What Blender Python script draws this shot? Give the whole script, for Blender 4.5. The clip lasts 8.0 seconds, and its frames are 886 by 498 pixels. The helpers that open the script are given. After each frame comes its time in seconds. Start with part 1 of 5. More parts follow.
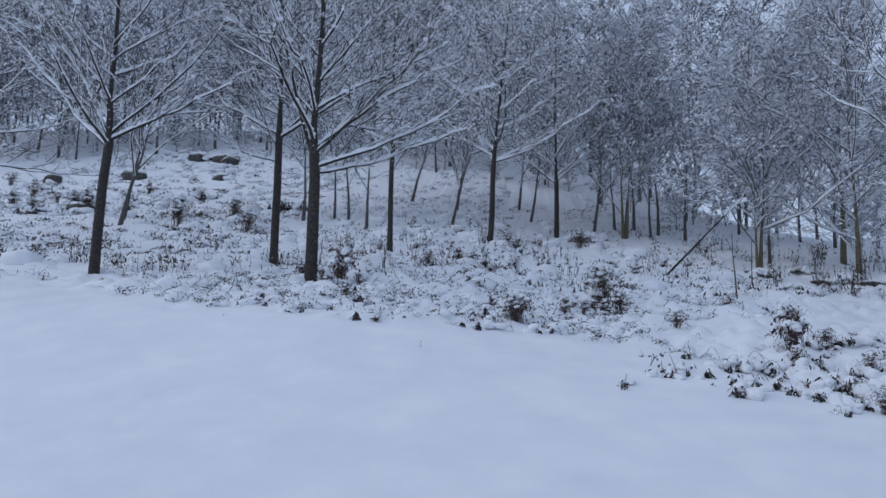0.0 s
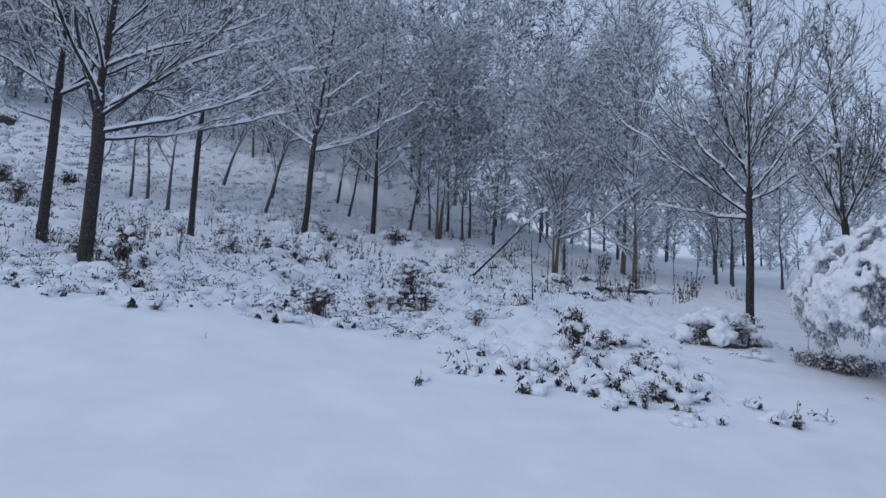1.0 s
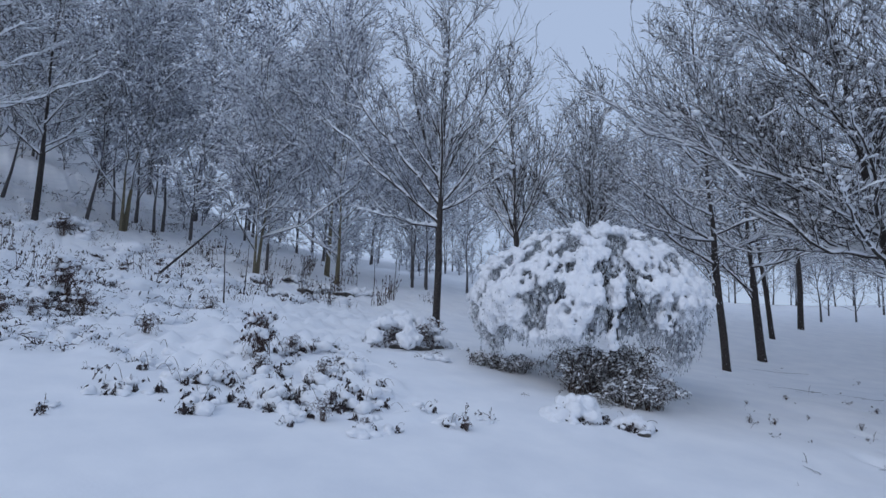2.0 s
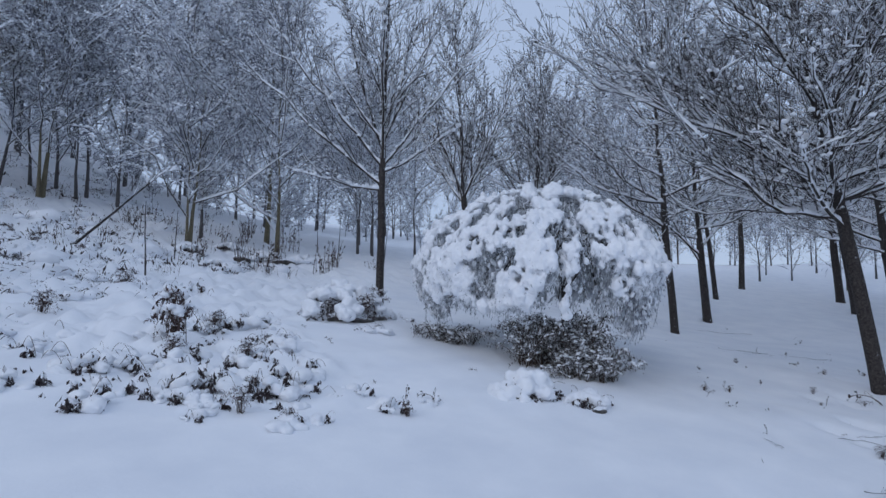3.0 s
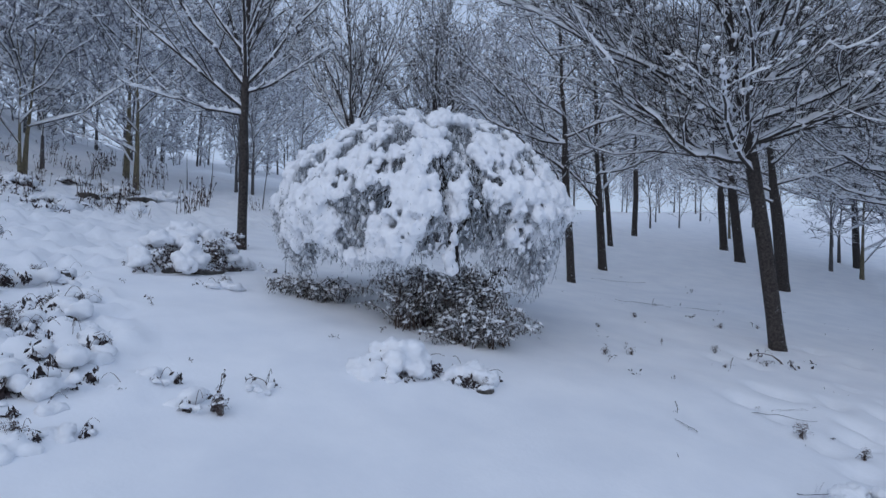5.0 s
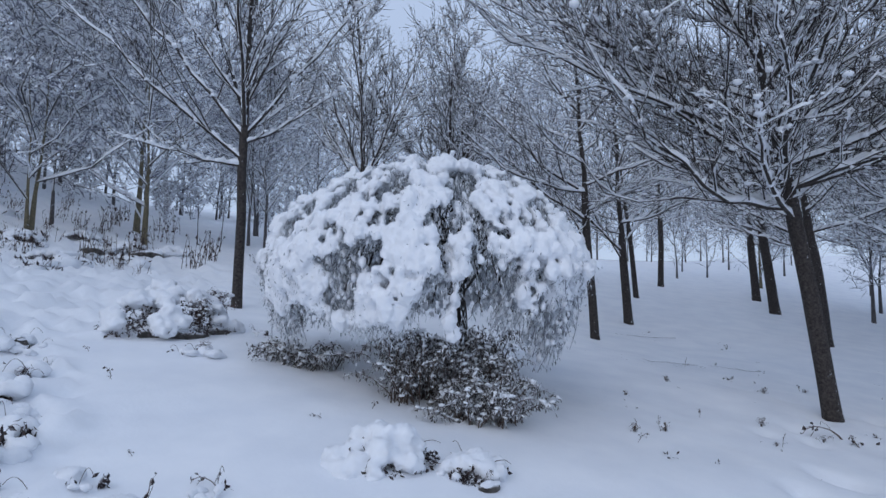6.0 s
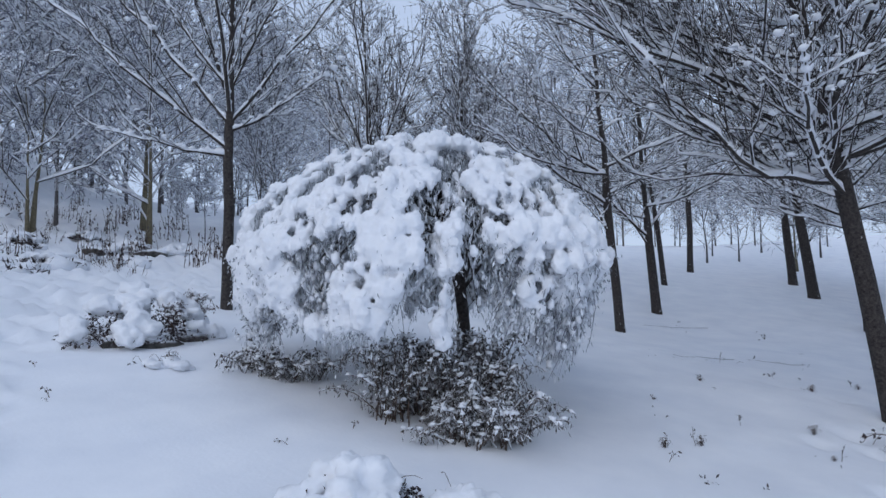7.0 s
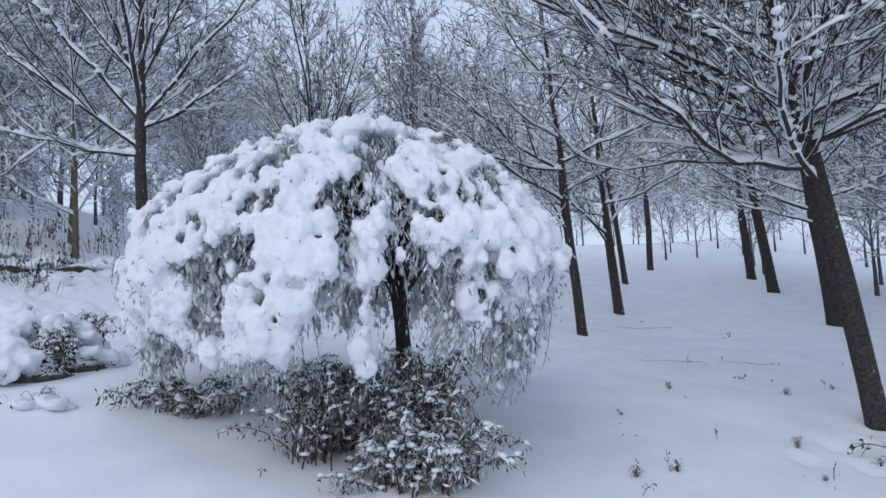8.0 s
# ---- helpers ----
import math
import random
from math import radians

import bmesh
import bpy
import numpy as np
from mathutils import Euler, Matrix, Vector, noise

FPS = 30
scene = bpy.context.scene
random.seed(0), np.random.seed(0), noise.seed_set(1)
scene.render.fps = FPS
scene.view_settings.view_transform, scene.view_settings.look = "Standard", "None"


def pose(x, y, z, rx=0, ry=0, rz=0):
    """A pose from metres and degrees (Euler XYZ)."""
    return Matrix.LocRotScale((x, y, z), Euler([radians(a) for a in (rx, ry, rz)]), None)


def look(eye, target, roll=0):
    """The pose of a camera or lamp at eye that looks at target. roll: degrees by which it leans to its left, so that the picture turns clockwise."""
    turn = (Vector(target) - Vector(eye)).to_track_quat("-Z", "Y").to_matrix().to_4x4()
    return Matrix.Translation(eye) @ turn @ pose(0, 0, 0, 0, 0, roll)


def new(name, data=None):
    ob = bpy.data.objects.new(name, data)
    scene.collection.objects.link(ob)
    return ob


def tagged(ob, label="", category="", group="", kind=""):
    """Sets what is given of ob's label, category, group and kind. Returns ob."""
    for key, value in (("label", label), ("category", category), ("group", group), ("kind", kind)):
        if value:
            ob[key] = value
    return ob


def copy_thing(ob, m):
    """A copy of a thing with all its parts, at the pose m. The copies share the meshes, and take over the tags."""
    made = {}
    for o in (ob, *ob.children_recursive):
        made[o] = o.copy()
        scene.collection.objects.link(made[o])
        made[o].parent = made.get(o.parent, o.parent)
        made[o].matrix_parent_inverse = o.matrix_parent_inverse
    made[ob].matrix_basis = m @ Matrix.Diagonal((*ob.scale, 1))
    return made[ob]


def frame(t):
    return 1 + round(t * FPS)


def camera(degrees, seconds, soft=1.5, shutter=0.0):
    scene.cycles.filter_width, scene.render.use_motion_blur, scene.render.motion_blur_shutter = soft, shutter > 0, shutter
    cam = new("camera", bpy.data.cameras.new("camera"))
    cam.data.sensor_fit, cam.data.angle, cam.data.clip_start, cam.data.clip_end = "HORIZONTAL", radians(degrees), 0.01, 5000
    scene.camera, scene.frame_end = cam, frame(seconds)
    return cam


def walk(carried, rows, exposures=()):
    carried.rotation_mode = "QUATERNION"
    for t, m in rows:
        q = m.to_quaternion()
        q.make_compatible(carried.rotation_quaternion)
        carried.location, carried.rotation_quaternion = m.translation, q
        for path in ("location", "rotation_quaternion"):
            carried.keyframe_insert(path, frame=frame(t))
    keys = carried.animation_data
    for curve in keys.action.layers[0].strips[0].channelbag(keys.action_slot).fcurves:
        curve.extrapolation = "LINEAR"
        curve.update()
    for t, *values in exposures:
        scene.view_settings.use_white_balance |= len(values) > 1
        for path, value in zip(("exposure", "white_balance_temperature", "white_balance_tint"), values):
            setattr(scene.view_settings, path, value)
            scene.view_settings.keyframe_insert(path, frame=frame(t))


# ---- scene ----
cam = camera(70.4, 8.0)
PATH = [
    (0, (0.0, 0.0, 1.666), (-0.194, 1.974, 1.922), 1.4),
    (0.5, (0.099, 0.126, 1.657), (0.118, 2.106, 1.936), 3.5),
    (1, (0.177, 0.279, 1.65), (0.552, 2.226, 1.915), 2.8),
    (1.5, (0.285, 0.478, 1.734), (1.183, 2.247, 1.993), 3.2),
    (1.8, (0.479, 0.572, 1.72), (1.559, 2.227, 2.031), 1.0),
    (2, (0.617, 0.641, 1.736), (1.806, 2.221, 2.037), 1.6),
    (2.2, (0.742, 0.721, 1.76), (1.991, 2.267, 1.982), 2.5),
    (3.3, (1.289, 1.276, 1.842), (2.647, 2.734, 2.009), -0.7),
    (3.5, (1.427, 1.363, 1.844), (2.791, 2.824, 1.92), -1.7),
    (3.6, (1.509, 1.392, 1.868), (2.92, 2.806, 1.96), -1.0),
    (4, (1.745, 1.529, 1.88), (3.23, 2.868, 1.897), -1.5),
    (4.2, (1.856, 1.62, 1.912), (3.404, 2.885, 1.874), -0.7),
    (5.3, (2.591, 1.985, 1.949), (4.123, 3.271, 1.987), 1.0),
    (5.5, (2.725, 2.045, 1.989), (4.187, 3.409, 1.998), -1.3),
    (5.7, (2.87, 2.103, 2.016), (4.355, 3.44, 2.101), -1.5),
    (6, (3.093, 2.23, 2.039), (4.584, 3.551, 2.211), 0.4),
    (6.5, (3.466, 2.387, 2.08), (4.929, 3.749, 2.156), -2.9),
    (7, (3.893, 2.574, 2.108), (5.332, 3.956, 2.251), -1.0),
    (7.3, (4.091, 2.706, 2.114), (5.507, 4.097, 2.352), -0.9),
    (7.5, (4.235, 2.789, 2.131), (5.672, 4.156, 2.38), -1.3),
    (8, (4.631, 2.949, 2.145), (6.149, 4.241, 2.299), -3.0),
]
EXPOSURES = [(0, -0.1, 6330, 10), (2.0, -0.1, 6270, 10), (4.0, -0.08, 6270, 10), (5.5, -0.02, 6330, 10), (6.5, 0.14, 6400, 10), (7.3, 0.15, 6470, 10), (7.6, 0.19, 6520, 10), (8, 0.34, 6710, 10)]
walk(cam, [(t, look(eye, target, roll)) for t, eye, target, roll in PATH], EXPOSURES)

# ---- light: an overcast winter sky, cool and even ----
SUN_ELEVATION, SUN_TURN = 34.0, 285.0
world = bpy.data.worlds.new("winter_sky")
scene.world = world
world.use_nodes = True
wn, wl = world.node_tree.nodes, world.node_tree.links
wn.clear()
sky = wn.new("ShaderNodeTexSky")
sky.sky_type, sky.sun_disc = "NISHITA", False
sky.sun_elevation, sky.sun_rotation = radians(SUN_ELEVATION), radians(180 - SUN_TURN)
sky.air_density, sky.dust_density = 1.0, 2.0
cloud = wn.new("ShaderNodeMix")
cloud.data_type = "RGBA"
cloud.inputs[0].default_value = 0.86
wl.new(sky.outputs[0], cloud.inputs[6])
cloud.inputs[7].default_value = (4.85, 5.9, 7.95, 1)
background = wn.new("ShaderNodeBackground")
background.inputs[1].default_value = 0.1
wl.new(cloud.outputs[2], background.inputs[0])
wl.new(background.outputs[0], wn.new("ShaderNodeOutputWorld").inputs[0])
sun = new("sun", bpy.data.lights.new("sun", "SUN"))
sun.data.energy, sun.data.angle, sun.data.color = 0.47, radians(50), (1.0, 0.96, 0.92)
sun.matrix_world = pose(0, 0, 40, 90 - SUN_ELEVATION, 0, SUN_TURN)


# ---- materials ----
def material(name):
    m = bpy.data.materials.new(name)
    m.use_nodes = True
    return m, m.node_tree.nodes, m.node_tree.links, m.node_tree.nodes["Principled BSDF"]


def noise_node(nodes, links, scale, detail=4.0, rough=0.55):
    where = nodes.new("ShaderNodeTexCoord")
    n = nodes.new("ShaderNodeTexNoise")
    n.inputs["Scale"].default_value, n.inputs["Detail"].default_value, n.inputs["Roughness"].default_value = scale, detail, rough
    links.new(where.outputs["Object"], n.inputs["Vector"])
    return n.outputs["Fac"]


def ramp(nodes, links, source, stops):
    r = nodes.new("ShaderNodeValToRGB")
    while len(r.color_ramp.elements) < len(stops):
        r.color_ramp.elements.new(0.5)
    for e, (at, colour) in zip(r.color_ramp.elements, stops):
        e.position, e.color = at, (*colour, 1)
    links.new(source, r.inputs[0])
    return r.outputs[0]


def maths(nodes, links, kind, a, b):
    n = nodes.new("ShaderNodeMath")
    n.operation = kind
    for socket, v in zip(n.inputs, (a, b)):
        if isinstance(v, (int, float)):
            socket.default_value = v
        else:
            links.new(v, socket)
    return n.outputs[0]


def mixed(nodes, links, fac, a, b):
    n = nodes.new("ShaderNodeMix")
    n.data_type = "RGBA"
    for socket, v in zip((n.inputs[0], n.inputs[6], n.inputs[7]), (fac, a, b)):
        if isinstance(v, (int, float)):
            socket.default_value = v
        elif isinstance(v, tuple):
            socket.default_value = (*v, 1)
        else:
            links.new(v, socket)
    return n.outputs[2]


def relief(nodes, links, shader, source, strength, distance):
    b = nodes.new("ShaderNodeBump")
    b.inputs["Strength"].default_value, b.inputs["Distance"].default_value = strength, distance
    links.new(source, b.inputs["Height"])
    links.new(b.outputs[0], shader.inputs["Normal"])


def upward(nodes, links):
    """How far a surface faces the sky: 1 level, 0 upright, less below."""
    g = nodes.new("ShaderNodeNewGeometry")
    split = nodes.new("ShaderNodeSeparateXYZ")
    links.new(g.outputs["Normal"], split.inputs[0])
    return split.outputs[2]


SNOW_A, SNOW_B = (0.80, 0.83, 0.88), (0.90, 0.92, 0.95)


def snow_material(name, scale, strength):
    m, n, l, s = material(name)
    broad, fine = noise_node(n, l, scale, 5), noise_node(n, l, scale * 22, 3)
    l.new(ramp(n, l, broad, [(0.3, SNOW_A), (0.7, SNOW_B)]), s.inputs["Base Color"])
    s.inputs["Roughness"].default_value = 0.85
    s.inputs["Specular IOR Level"].default_value = 0.25
    s.inputs["Subsurface Weight"].default_value = 0.0
    both = maths(n, l, "ADD", broad, maths(n, l, "MULTIPLY", fine, 0.25))
    relief(n, l, s, both, strength, 0.03)
    return m


def snowy_material(name, dark, light, scale, start, end, patch=0.5, rough=0.8, patches=9.0, each=0.0):
    """A surface with grain in two tones that carries snow where it faces the sky, in patches."""
    m, n, l, s = material(name)
    grain = noise_node(n, l, scale, 6, 0.65)
    base = ramp(n, l, grain, [(0.32, dark), (0.68, light)])
    lie = maths(n, l, "ADD", upward(n, l), maths(n, l, "MULTIPLY", maths(n, l, "SUBTRACT", noise_node(n, l, patches, 3), 0.5), patch * 2))
    if each:
        one = n.new("ShaderNodeNewGeometry").outputs["Random Per Island"]
        lie = maths(n, l, "ADD", lie, maths(n, l, "MULTIPLY", maths(n, l, "SUBTRACT", one, 0.5), each))
    mask = n.new("ShaderNodeMapRange")
    mask.interpolation_type = "SMOOTHSTEP"
    mask.inputs["From Min"].default_value, mask.inputs["From Max"].default_value = start, end
    l.new(lie, mask.inputs["Value"])
    l.new(mixed(n, l, mask.outputs[0], base, SNOW_A), s.inputs["Base Color"])
    s.inputs["Roughness"].default_value = rough
    s.inputs["Specular IOR Level"].default_value = 0.25
    relief(n, l, s, grain, 0.6, 0.02)
    return m


SNOW_GROUND = snow_material("lying_snow", 1.6, 0.25)
SNOW_CLUMP = snow_material("clumped_snow", 7.0, 0.5)
SNOW_TWIG = snow_material("snow_on_branches", 14.0, 0.3)
BARK = snowy_material("dark_wet_bark", (0.017, 0.0145, 0.014), (0.08, 0.069, 0.064), 30, 0.33, 0.5, 0.85, patches=16.0)
BARK_GREY = snowy_material("grey_frosted_bark", (0.05, 0.047, 0.048), (0.15, 0.14, 0.14), 22, 0.5, 0.95, 0.5)
BARK_LIGHT = snowy_material("lichened_bark", (0.075, 0.066, 0.045), (0.22, 0.19, 0.125), 18, 0.6, 0.95, 0.45)
TWIG = snowy_material("dark_twigs", (0.022, 0.019, 0.02), (0.07, 0.06, 0.058), 30, 0.7, 0.8, 0.35)
# frost on twigs; the blue in its tones stands in for distance haze
FROST = snowy_material("haze_blue_frosted_twigs", (0.075, 0.08, 0.105), (0.24, 0.25, 0.31), 12, -0.52, 0.06, 0.8, patches=2.4, each=1.6)
# dimmer, bluer version: haze and the deep wood's shade put into the colour
DEEP_HAZE_FROST = snowy_material("haze_dimmed_frosted_twigs", (0.05, 0.056, 0.078), (0.17, 0.18, 0.235), 10, -0.1, 0.4, 0.9, patches=1.6, each=1.4)
BOUGH = snowy_material("woodland_boughs", (0.035, 0.033, 0.035), (0.11, 0.105, 0.105), 20, 0.3, 0.8, 0.4)
DEAD_LEAF = snowy_material("dead_brown_leaf", (0.022, 0.019, 0.022), (0.078, 0.058, 0.058), 20, 0.4, 0.9, 0.5, each=0.4)
FERN_LEAF = snowy_material("withered_fern", (0.034, 0.022, 0.023), (0.12, 0.073, 0.068), 20, 0.3, 0.9, 0.5, each=0.5)
DRY_STEM = snowy_material("dry_stem", (0.05, 0.037, 0.032), (0.15, 0.11, 0.09), 20, 0.5, 0.95, 0.3)
BRAMBLE_LEAF = snowy_material("bramble_leaf", (0.026, 0.024, 0.025), (0.11, 0.098, 0.092), 16, -0.05, 0.9, 0.6, patches=5.0, each=0.9)
WEEPING_LEAF = snowy_material("weeping_leaf", (0.09, 0.108, 0.122), (0.3, 0.33, 0.36), 14, -0.7, 0.75, 0.5, patches=8.0, each=1.1)
STONE = snowy_material("dark_stone", (0.03, 0.03, 0.028), (0.13, 0.12, 0.11), 9, 0.45, 0.8, 0.3)


# ---- mesh helpers ----
def mesh_from(verts, faces, mat, name="mesh", smooth=True):
    me = bpy.data.meshes.new(name)
    me.from_pydata([tuple(v) for v in np.asarray(verts).tolist()], [], [tuple(f) for f in np.asarray(faces).tolist()] if len(faces) else [])
    if smooth and len(me.polygons):
        me.polygons.foreach_set("use_smooth", np.ones(len(me.polygons), bool))
    me.materials.append(mat)
    return me


def part(name, mesh, parent, label=""):
    ob = new(name, mesh)
    ob.parent = parent
    return tagged(ob, label)


def thing(name, place, label, category, group="", mesh=None, kind=""):
    ob = new(name, mesh)
    if mesh is None:
        ob.empty_display_size = 0.2
    ob.location = place
    return tagged(ob, label, category, group, kind)


class Shape:
    """Vertices and quads or triangles, gathered in blocks of one face size."""

    def __init__(self):
        self.v, self.f, self.n = [], [], 0

    def add(self, verts, faces):
        self.v.append(np.asarray(verts, float).reshape(-1, 3))
        self.f += [tuple(f) for f in (np.asarray(faces) + self.n).tolist()]
        self.n += len(self.v[-1])

    def mesh(self, mat, name="mesh", smooth=True):
        me = bpy.data.meshes.new(name)
        me.from_pydata(np.concatenate(self.v).tolist(), [], self.f)
        if smooth:
            me.polygons.foreach_set("use_smooth", np.ones(len(me.polygons), bool))
        me.materials.append(mat)
        return me


def unit(a):
    return a / np.maximum(np.linalg.norm(a, axis=-1, keepdims=True), 1e-9)


def ring_faces(count, k, sides):
    """Quads between the rings of count strands, each of k rings."""
    s, i, j = np.meshgrid(np.arange(count), np.arange(k - 1), np.arange(sides), indexing="ij")
    a = s * k * sides + i * sides
    j2 = (j + 1) % sides
    return np.stack([a + j, a + j2, a + sides + j2, a + sides + j], -1).reshape(-1, 4)


def tubes(shape, P, R, sides):
    """Round tubes along N polylines P (N, k, 3) with radii R (N, k)."""
    if not len(P):
        return
    n, k = P.shape[:2]
    T = unit(np.gradient(P, axis=1))
    A = unit(np.cross(T, np.array([0.31, 0.77, 0.553])))
    B = np.cross(T, A)
    turn = np.arange(sides) * 2 * math.pi / sides
    V = P[:, :, None] + R[:, :, None, None] * (A[:, :, None] * np.cos(turn)[:, None] + B[:, :, None] * np.sin(turn)[:, None])
    shape.add(V, ring_faces(n, k, sides))


def snow_ridges(shape, P, R, thick, rng, fine=False, bare=0.25):
    """Snow that lies along the tops of branches: high on level ones, thin on steep ones, with gaps where it has dropped."""
    if not len(P):
        return
    T = unit(np.gradient(P, axis=1))
    flat = np.sqrt(np.clip(1 - T[..., 2] ** 2, 0, 1))
    keep = flat.mean(1) > 0.38
    P, R, T, flat = P[keep], R[keep], T[keep], flat[keep]
    if not len(P):
        return
    n, k = P.shape[:2]
    side = unit(np.cross(T, np.array([0.0, 0.0, 1.0])))
    lump = rng.uniform(0.45, 1.5, (n, k)) * np.where(rng.random((n, k)) < bare, 0.12, 1.0) * flat
    lump[:, -1] *= 0.4
    th = thick * lump
    a = R * 0.96 + th * 0.3
    H = R + th
    up = np.array([0.0, 0.0, 1.0])
    if fine:
        section = [(-1.0, 0.0), (0.0, 1.0), (1.0, 0.0)]
    else:
        section = [(-1.0, 0.0), (-0.72, 0.66), (0.0, 1.0), (0.72, 0.66), (1.0, 0.0)]
    rows = [P + side * (a * sx)[..., None] + up * (H * sz)[..., None] for sx, sz in section]
    shape.add(np.stack(rows, 2), ring_faces(n, k, len(section)))


def morsels(shape, P, R, per, long, thick, rng, shut=True):
    """Separate rounded morsels of snow that sit on the tops of thin branches, per of them on each polyline."""
    n, K = P.shape[:2]
    u = (np.arange(per)[None] + rng.uniform(0, 1, (n, per))) / per * (K - 1.001)
    i = u.astype(int)
    f = (u - i)[..., None]
    row = np.arange(n)[:, None]
    c = (P[row, i] * (1 - f) + P[row, i + 1] * f).reshape(-1, 3)
    t = unit(P[row, i + 1] - P[row, i]).reshape(-1, 3)
    r = R[row, i].reshape(-1)
    level = np.sqrt(np.clip(1 - t[:, 2] ** 2, 0, 1))
    keep = (level > 0.3) & (rng.random(len(c)) < 0.45 + 0.5 * level)
    c, t, r, level = c[keep], t[keep], r[keep], level[keep]
    m = len(c)
    side = unit(np.cross(t, np.array([0.0, 0.0, 1.0])))
    up = np.cross(side, t)
    ln = (long * rng.uniform(0.5, 1.5, m))[:, None]
    h = (thick * rng.uniform(0.5, 1.5, m) * (0.4 + 0.6 * level))[:, None]
    w = h * 0.62 + r[:, None]
    c = c + up * r[:, None] * 0.6
    jut = up * h * 0.45
    V = np.stack([c - t * ln + jut * 0.3, c + side * w + jut, c + t * ln + jut * 0.3, c - side * w + jut, c + up * h * 1.25, c - up * 0.3 * h], 1)
    F = np.array([[0, 1, 4], [1, 2, 4], [2, 3, 4], [3, 0, 4], [1, 0, 5], [2, 1, 5], [3, 2, 5], [0, 3, 5]])
    F = F if shut else F[:4]
    shape.add(V, (F[None] + (np.arange(m) * 6)[:, None, None]).reshape(-1, 3))


def ball(level):
    bm = bmesh.new()
    bmesh.ops.create_icosphere(bm, subdivisions=level, radius=1.0)
    v, f = np.array([x.co[:] for x in bm.verts]), np.array([[x.index for x in y.verts] for y in bm.faces])
    bm.free()
    return v, f


BALLS = {n: ball(n) for n in (1, 2)}


def blobs(shape, centres, sizes, rng, level=1, rough=0.15):
    """Lumps: small uneven balls of the given sizes (N, 3) at the centres."""
    v, f = BALLS[level]
    n = len(centres)
    if not n:
        return
    V = v[None] * (1 + rng.uniform(-rough, rough, (n, len(v), 1))) * np.asarray(sizes)[:, None] + np.asarray(centres)[:, None]
    F = (f[None] + (np.arange(n) * len(v))[:, None, None]).reshape(-1, 3)
    shape.add(V, F)


def melted(mesh, voxel, ragged, grain, rounds=2):
    """The mesh of overlapping lumps run together into one skin, uneven at two scales."""
    ob = new("lumps", mesh)
    skin = ob.modifiers.new("skin", "REMESH")
    skin.mode, skin.voxel_size, skin.use_smooth_shade = "VOXEL", voxel, True
    soft = ob.modifiers.new("soft", "SMOOTH")
    soft.factor, soft.iterations = 0.5, rounds
    for scale, much in ((grain, ragged), (grain * 0.35, ragged * 0.45)):
        clouds = bpy.data.textures.new("crumbs", "CLOUDS")
        clouds.noise_scale, clouds.noise_depth = scale, 2
        push = ob.modifiers.new("push", "DISPLACE")
        push.texture, push.strength, push.mid_level = clouds, much, 0.5
    made = bpy.data.meshes.new_from_object(ob.evaluated_get(bpy.context.evaluated_depsgraph_get()))
    bpy.data.objects.remove(ob)
    made.polygons.foreach_set("use_smooth", np.ones(len(made.polygons), bool))
    return made


def finer(P, R, k):
    """The same polylines with k points each."""
    n, K = P.shape[:2]
    at_share = np.linspace(0, K - 1, k)
    i = np.minimum(at_share.astype(int), K - 2)
    f = at_share - i
    return P[:, i] * (1 - f)[None, :, None] + P[:, i + 1] * f[None, :, None], R[:, i] * (1 - f) + R[:, i + 1] * f


def sprout(P, R, m, lo, hi, angle, length, bend, k, rng, thin=0.55, least=0.003, wobble=0.06, droop=0.0, vary=9, lift=False):
    """m side branches from each of the polylines P, between the shares lo and hi of its length."""
    n, K = P.shape[:2]
    t = (np.arange(m)[None] + rng.uniform(0, 1, (n, m))) / m * (hi - lo) + lo
    at = t * (K - 1)
    i = np.clip(at.astype(int), 0, K - 2)
    f = (at - i)[..., None]
    row = np.arange(n)[:, None]
    base = P[row, i] * (1 - f) + P[row, i + 1] * f
    rad = R[row, i] * (1 - f[..., 0]) + R[row, i + 1] * f[..., 0]
    tangent = unit(P[row, i + 1] - P[row, i])
    whole = np.linalg.norm(P[:, -1] - P[:, 0], axis=-1)[:, None]
    perp = unit(np.cross(tangent, rng.normal(size=(n, m, 3))))
    if lift:
        perp[..., 2] = np.where(perp[..., 2] < -0.25, perp[..., 2] * -0.4, perp[..., 2])
    ang = np.radians(rng.normal(angle, vary, (n, m)))[..., None]
    d = np.cos(ang) * tangent + np.sin(ang) * perp
    L = length * whole * (1.1 - 0.65 * t) * rng.uniform(0.65, 1.25, (n, m))
    s = np.linspace(0, 1, k)
    Q = base[:, :, None] + d[:, :, None] * (L[..., None] * s)[..., None]
    Q[..., 2] += bend * L[..., None] * s**2 - droop * L[..., None] * s**3
    Q += rng.normal(size=Q.shape) * (wobble * L[..., None] * s)[..., None] * 0.5
    r0 = np.clip(rad * thin, least, least + 0.0065 * L)
    r = r0[..., None] * (1 - 0.72 * s)
    return Q.reshape(-1, k, 3), np.maximum(r.reshape(-1, k), least * 0.6)


def kites(shape, a, b, c, wide, rng):
    """Slim twigs from a past b to c, widest at b."""
    side = unit(np.cross(c - a, rng.normal(size=a.shape))) * (wide * rng.uniform(0.6, 1.4, len(a)))[:, None]
    V = np.stack([a, b + side * 0.5, c, b - side * 0.5], 1)
    F = (np.array([[0, 1, 3], [1, 2, 3]])[None] + (np.arange(len(a)) * 4)[:, None, None]).reshape(-1, 3)
    shape.add(V, F)


